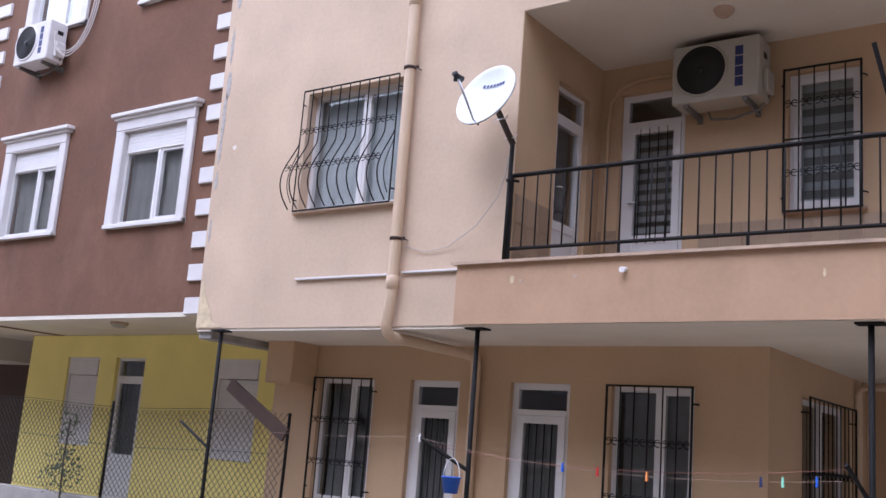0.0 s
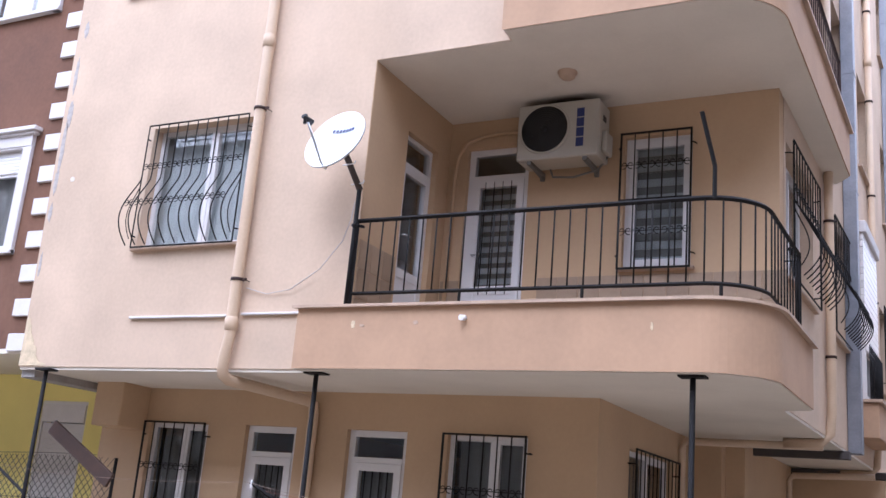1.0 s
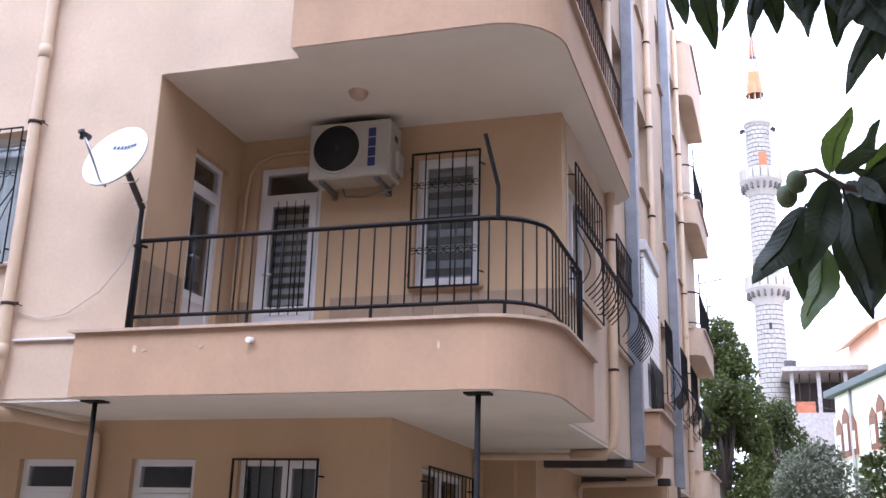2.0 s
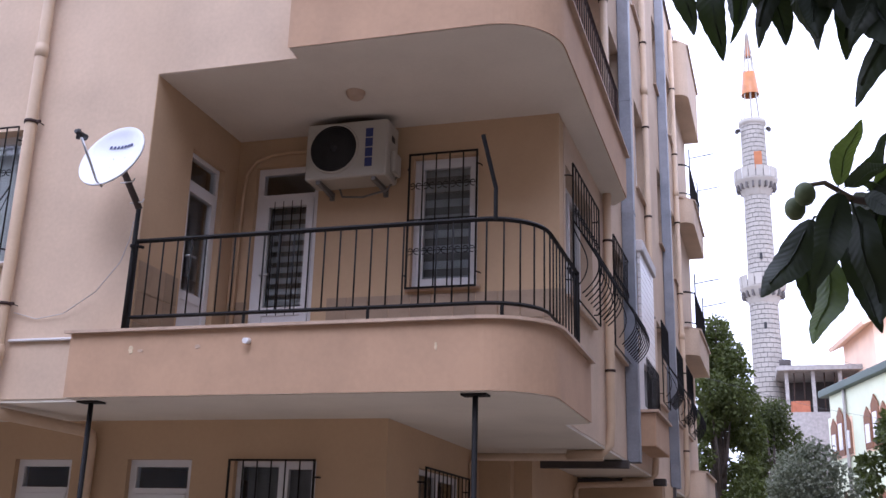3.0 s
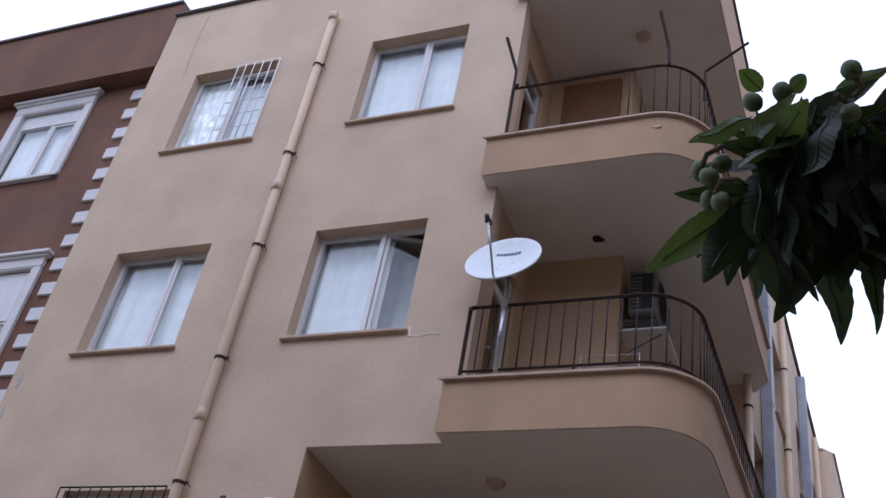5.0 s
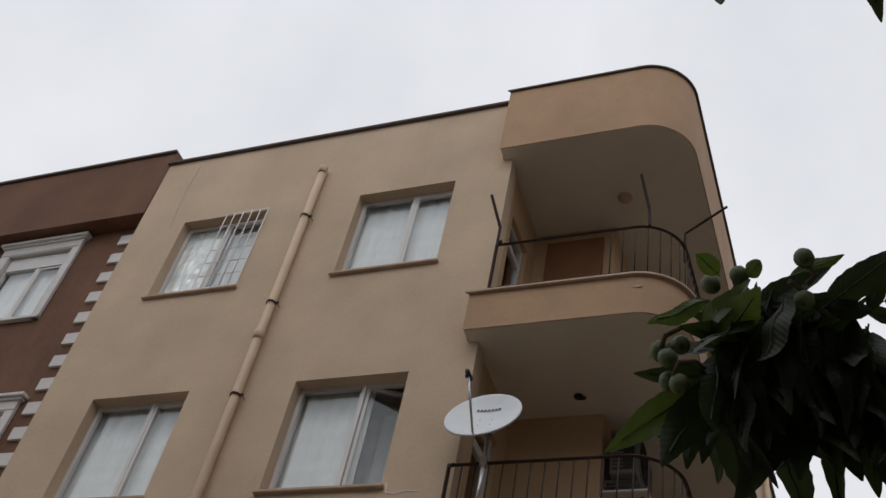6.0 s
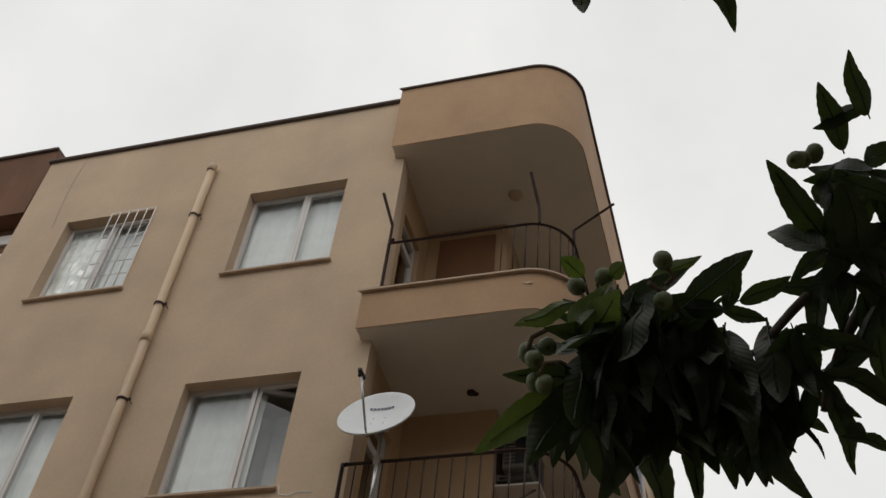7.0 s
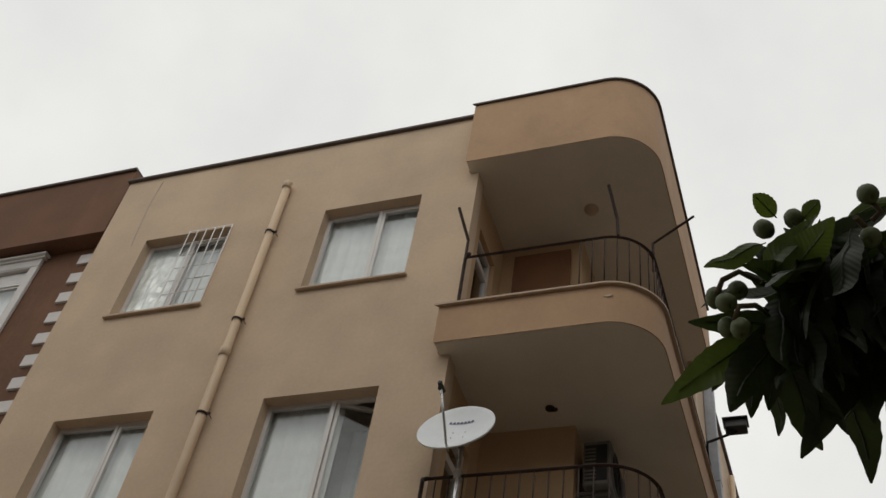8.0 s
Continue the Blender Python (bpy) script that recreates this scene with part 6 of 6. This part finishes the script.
# low shoot
LOW_LEAVES = [
    ((4.676, -5.392, 2.151), (4.692, -5.465, 2.222)),
    ((4.64, -5.394, 2.102), (4.572, -5.428, 1.973)),
    ((4.662, -5.379, 2.051), (4.643, -5.408, 1.921)),
    ((4.627, -5.349, 2.097), (4.641, -5.32, 1.986)),
    ((4.67, -5.443, 2.117), (4.639, -5.488, 2.0)),
    ((4.693, -5.394, 2.153), (4.762, -5.384, 2.216)),
    ((4.722, -5.375, 2.15), (4.816, -5.356, 2.234)),
    ((4.679, -5.369, 2.084), (4.716, -5.361, 1.958)),
    ((4.678, -5.447, 2.127), (4.721, -5.518, 2.131)),
    ((4.702, -5.465, 2.109), (4.723, -5.515, 2.064)),
    ((4.713, -5.388, 2.13), (4.798, -5.43, 2.153)),
    ((4.688, -5.421, 2.109), (4.718, -5.403, 1.963)),
    ((4.736, -5.34, 2.105), (4.766, -5.328, 1.967)),
]
for k, (b, t) in enumerate(LOW_LEAVES):
    leaf_to(b, t, YOUNG if k in (0, 2, 6) else LEAVES, 30)
# shoot over the low one
SHADE_LEAVES = [
    ((4.492, -5.468, 2.485), (4.502, -5.46, 2.355)),
    ((4.526, -5.49, 2.448), (4.539, -5.449, 2.317)),
    ((4.568, -5.478, 2.467), (4.569, -5.452, 2.344)),
    ((4.585, -5.486, 2.442), (4.603, -5.464, 2.344)),
    ((4.602, -5.49, 2.428), (4.625, -5.463, 2.32)),
    ((4.628, -5.524, 2.387), (4.672, -5.532, 2.271)),
    ((4.672, -5.566, 2.355), (4.697, -5.574, 2.262)),
    ((4.682, -5.598, 2.348), (4.754, -5.603, 2.191)),
    ((4.717, -5.61, 2.321), (4.793, -5.627, 2.154)),
    ((4.696, -5.612, 2.368), (4.74, -5.601, 2.236)),
    ((4.661, -5.578, 2.396), (4.713, -5.543, 2.285)),
]
for b, t in SHADE_LEAVES:
    leaf_to(b, t, LEAVES, 30)
for node in ((4.64, -5.53, 2.42), (4.7, -5.6, 2.38), (4.76, -5.6, 2.3), (4.82, -5.56, 2.32), (4.8, -5.62, 2.24)):
    whorl(node, (0.2, 0.1, -0.3), 7, 0.15, 0.9, 0.5)
for node, axis in (((4.41, -5.87, 2.73), (0.1, -0.2, 0.3)), ((4.385, -5.86, 2.67), (-0.1, -0.2, 0.1)), ((4.44, -5.85, 2.7), (0.1, -0.1, 0.2)), ((4.37, -5.84, 2.62), (-0.2, 0.0, -0.1))):
    whorl(node, axis, 6, 0.115, 1.0, 0.1)
# dense hanging leaves along the boughs
for node in [(4.401, -5.88, 2.652), (4.442, -5.855, 2.674), (4.482, -5.825, 2.673), (4.524, -5.799, 2.674), (4.408, -5.823, 2.634), (4.453, -5.789, 2.627), (4.5, -5.75, 2.645), (4.553, -5.749, 2.675), (4.559, -5.708, 2.656), (4.61, -5.731, 2.697), (4.371, -5.838, 2.598)]:
    whorl(node, (0.1, 0.45, -0.5), 7, 0.15, 0.75, 1.2)
for node in [(4.703, -5.805, 2.812), (4.74, -5.803, 2.832), (4.737, -5.759, 2.786), (4.736, -5.872, 2.871), (4.771, -5.859, 2.906), (4.648, -5.745, 2.725), (4.674, -5.694, 2.69)]:
    whorl(node, (0.1, 0.3, 0.1), 5, 0.125, 1.0, 0.3)
for node in [(4.738, -5.352, 2.141), (4.769, -5.305, 2.114), (4.799, -5.273, 2.164)]:
    whorl(node, (0.3, 0.3, -0.1), 6, 0.14, 1.0, 0.5)
me = mesh_of("fruit", lathe(bmesh.new(), [(0.001, 0.021), (0.008, 0.02), (0.015, 0.014), (0.0185, 0.003), (0.0175, -0.008), (0.011, -0.018), (0.005, -0.0205), (0.004, -0.017), (0.001, -0.016)], 14), FRUIT)
for x, y, z in [(4.313, -5.876, 2.591), (4.298, -5.864, 2.606), (4.3, -5.884, 2.628), (4.287, -5.869, 2.654), (4.314, -5.872, 2.659), (4.394, -5.889, 2.756), (4.356, -5.883, 2.752), (4.477, -5.945, 2.718), (4.471, -5.92, 2.67), (4.665, -5.944, 2.878), (4.677, -5.916, 2.91), (4.696, -5.909, 2.928)]:
    shared("fruit", me, loquat, pose(x - BASE.x, y - BASE.y, z - BASE.z, rl.uniform(-40, 40), rl.uniform(-40, 40), 0) @ Matrix.Scale(0.68, 4))
for x, y, z in [(4.633, -5.405, 2.136), (4.621, -5.38, 2.125), (4.67, -5.352, 2.098)]:
    shared("fruit", me, loquat, Matrix.Translation((x - BASE.x, y - BASE.y, z - BASE.z)) @ Matrix.Scale(0.74, 4))
for pts in [[(4.355, -5.843, 2.629), (4.333, -5.879, 2.623), (4.314, -5.887, 2.617), (4.307, -5.883, 2.599)], [(4.346, -5.86, 2.676), (4.319, -5.888, 2.675), (4.299, -5.897, 2.655), (4.29, -5.88, 2.651)], [(4.477, -5.921, 2.697), (4.488, -5.929, 2.702), (4.48, -5.938, 2.711)], [(4.487, -5.873, 2.696), (4.472, -5.911, 2.693), (4.457, -5.944, 2.682)], [(4.692, -5.387, 2.132), (4.657, -5.411, 2.148), (4.637, -5.409, 2.146)]]:
    part("fruit_stalk", tube(bmesh.new(), [rel(p) for p in pts], 0.0036, 6), FUZZ, loquat)
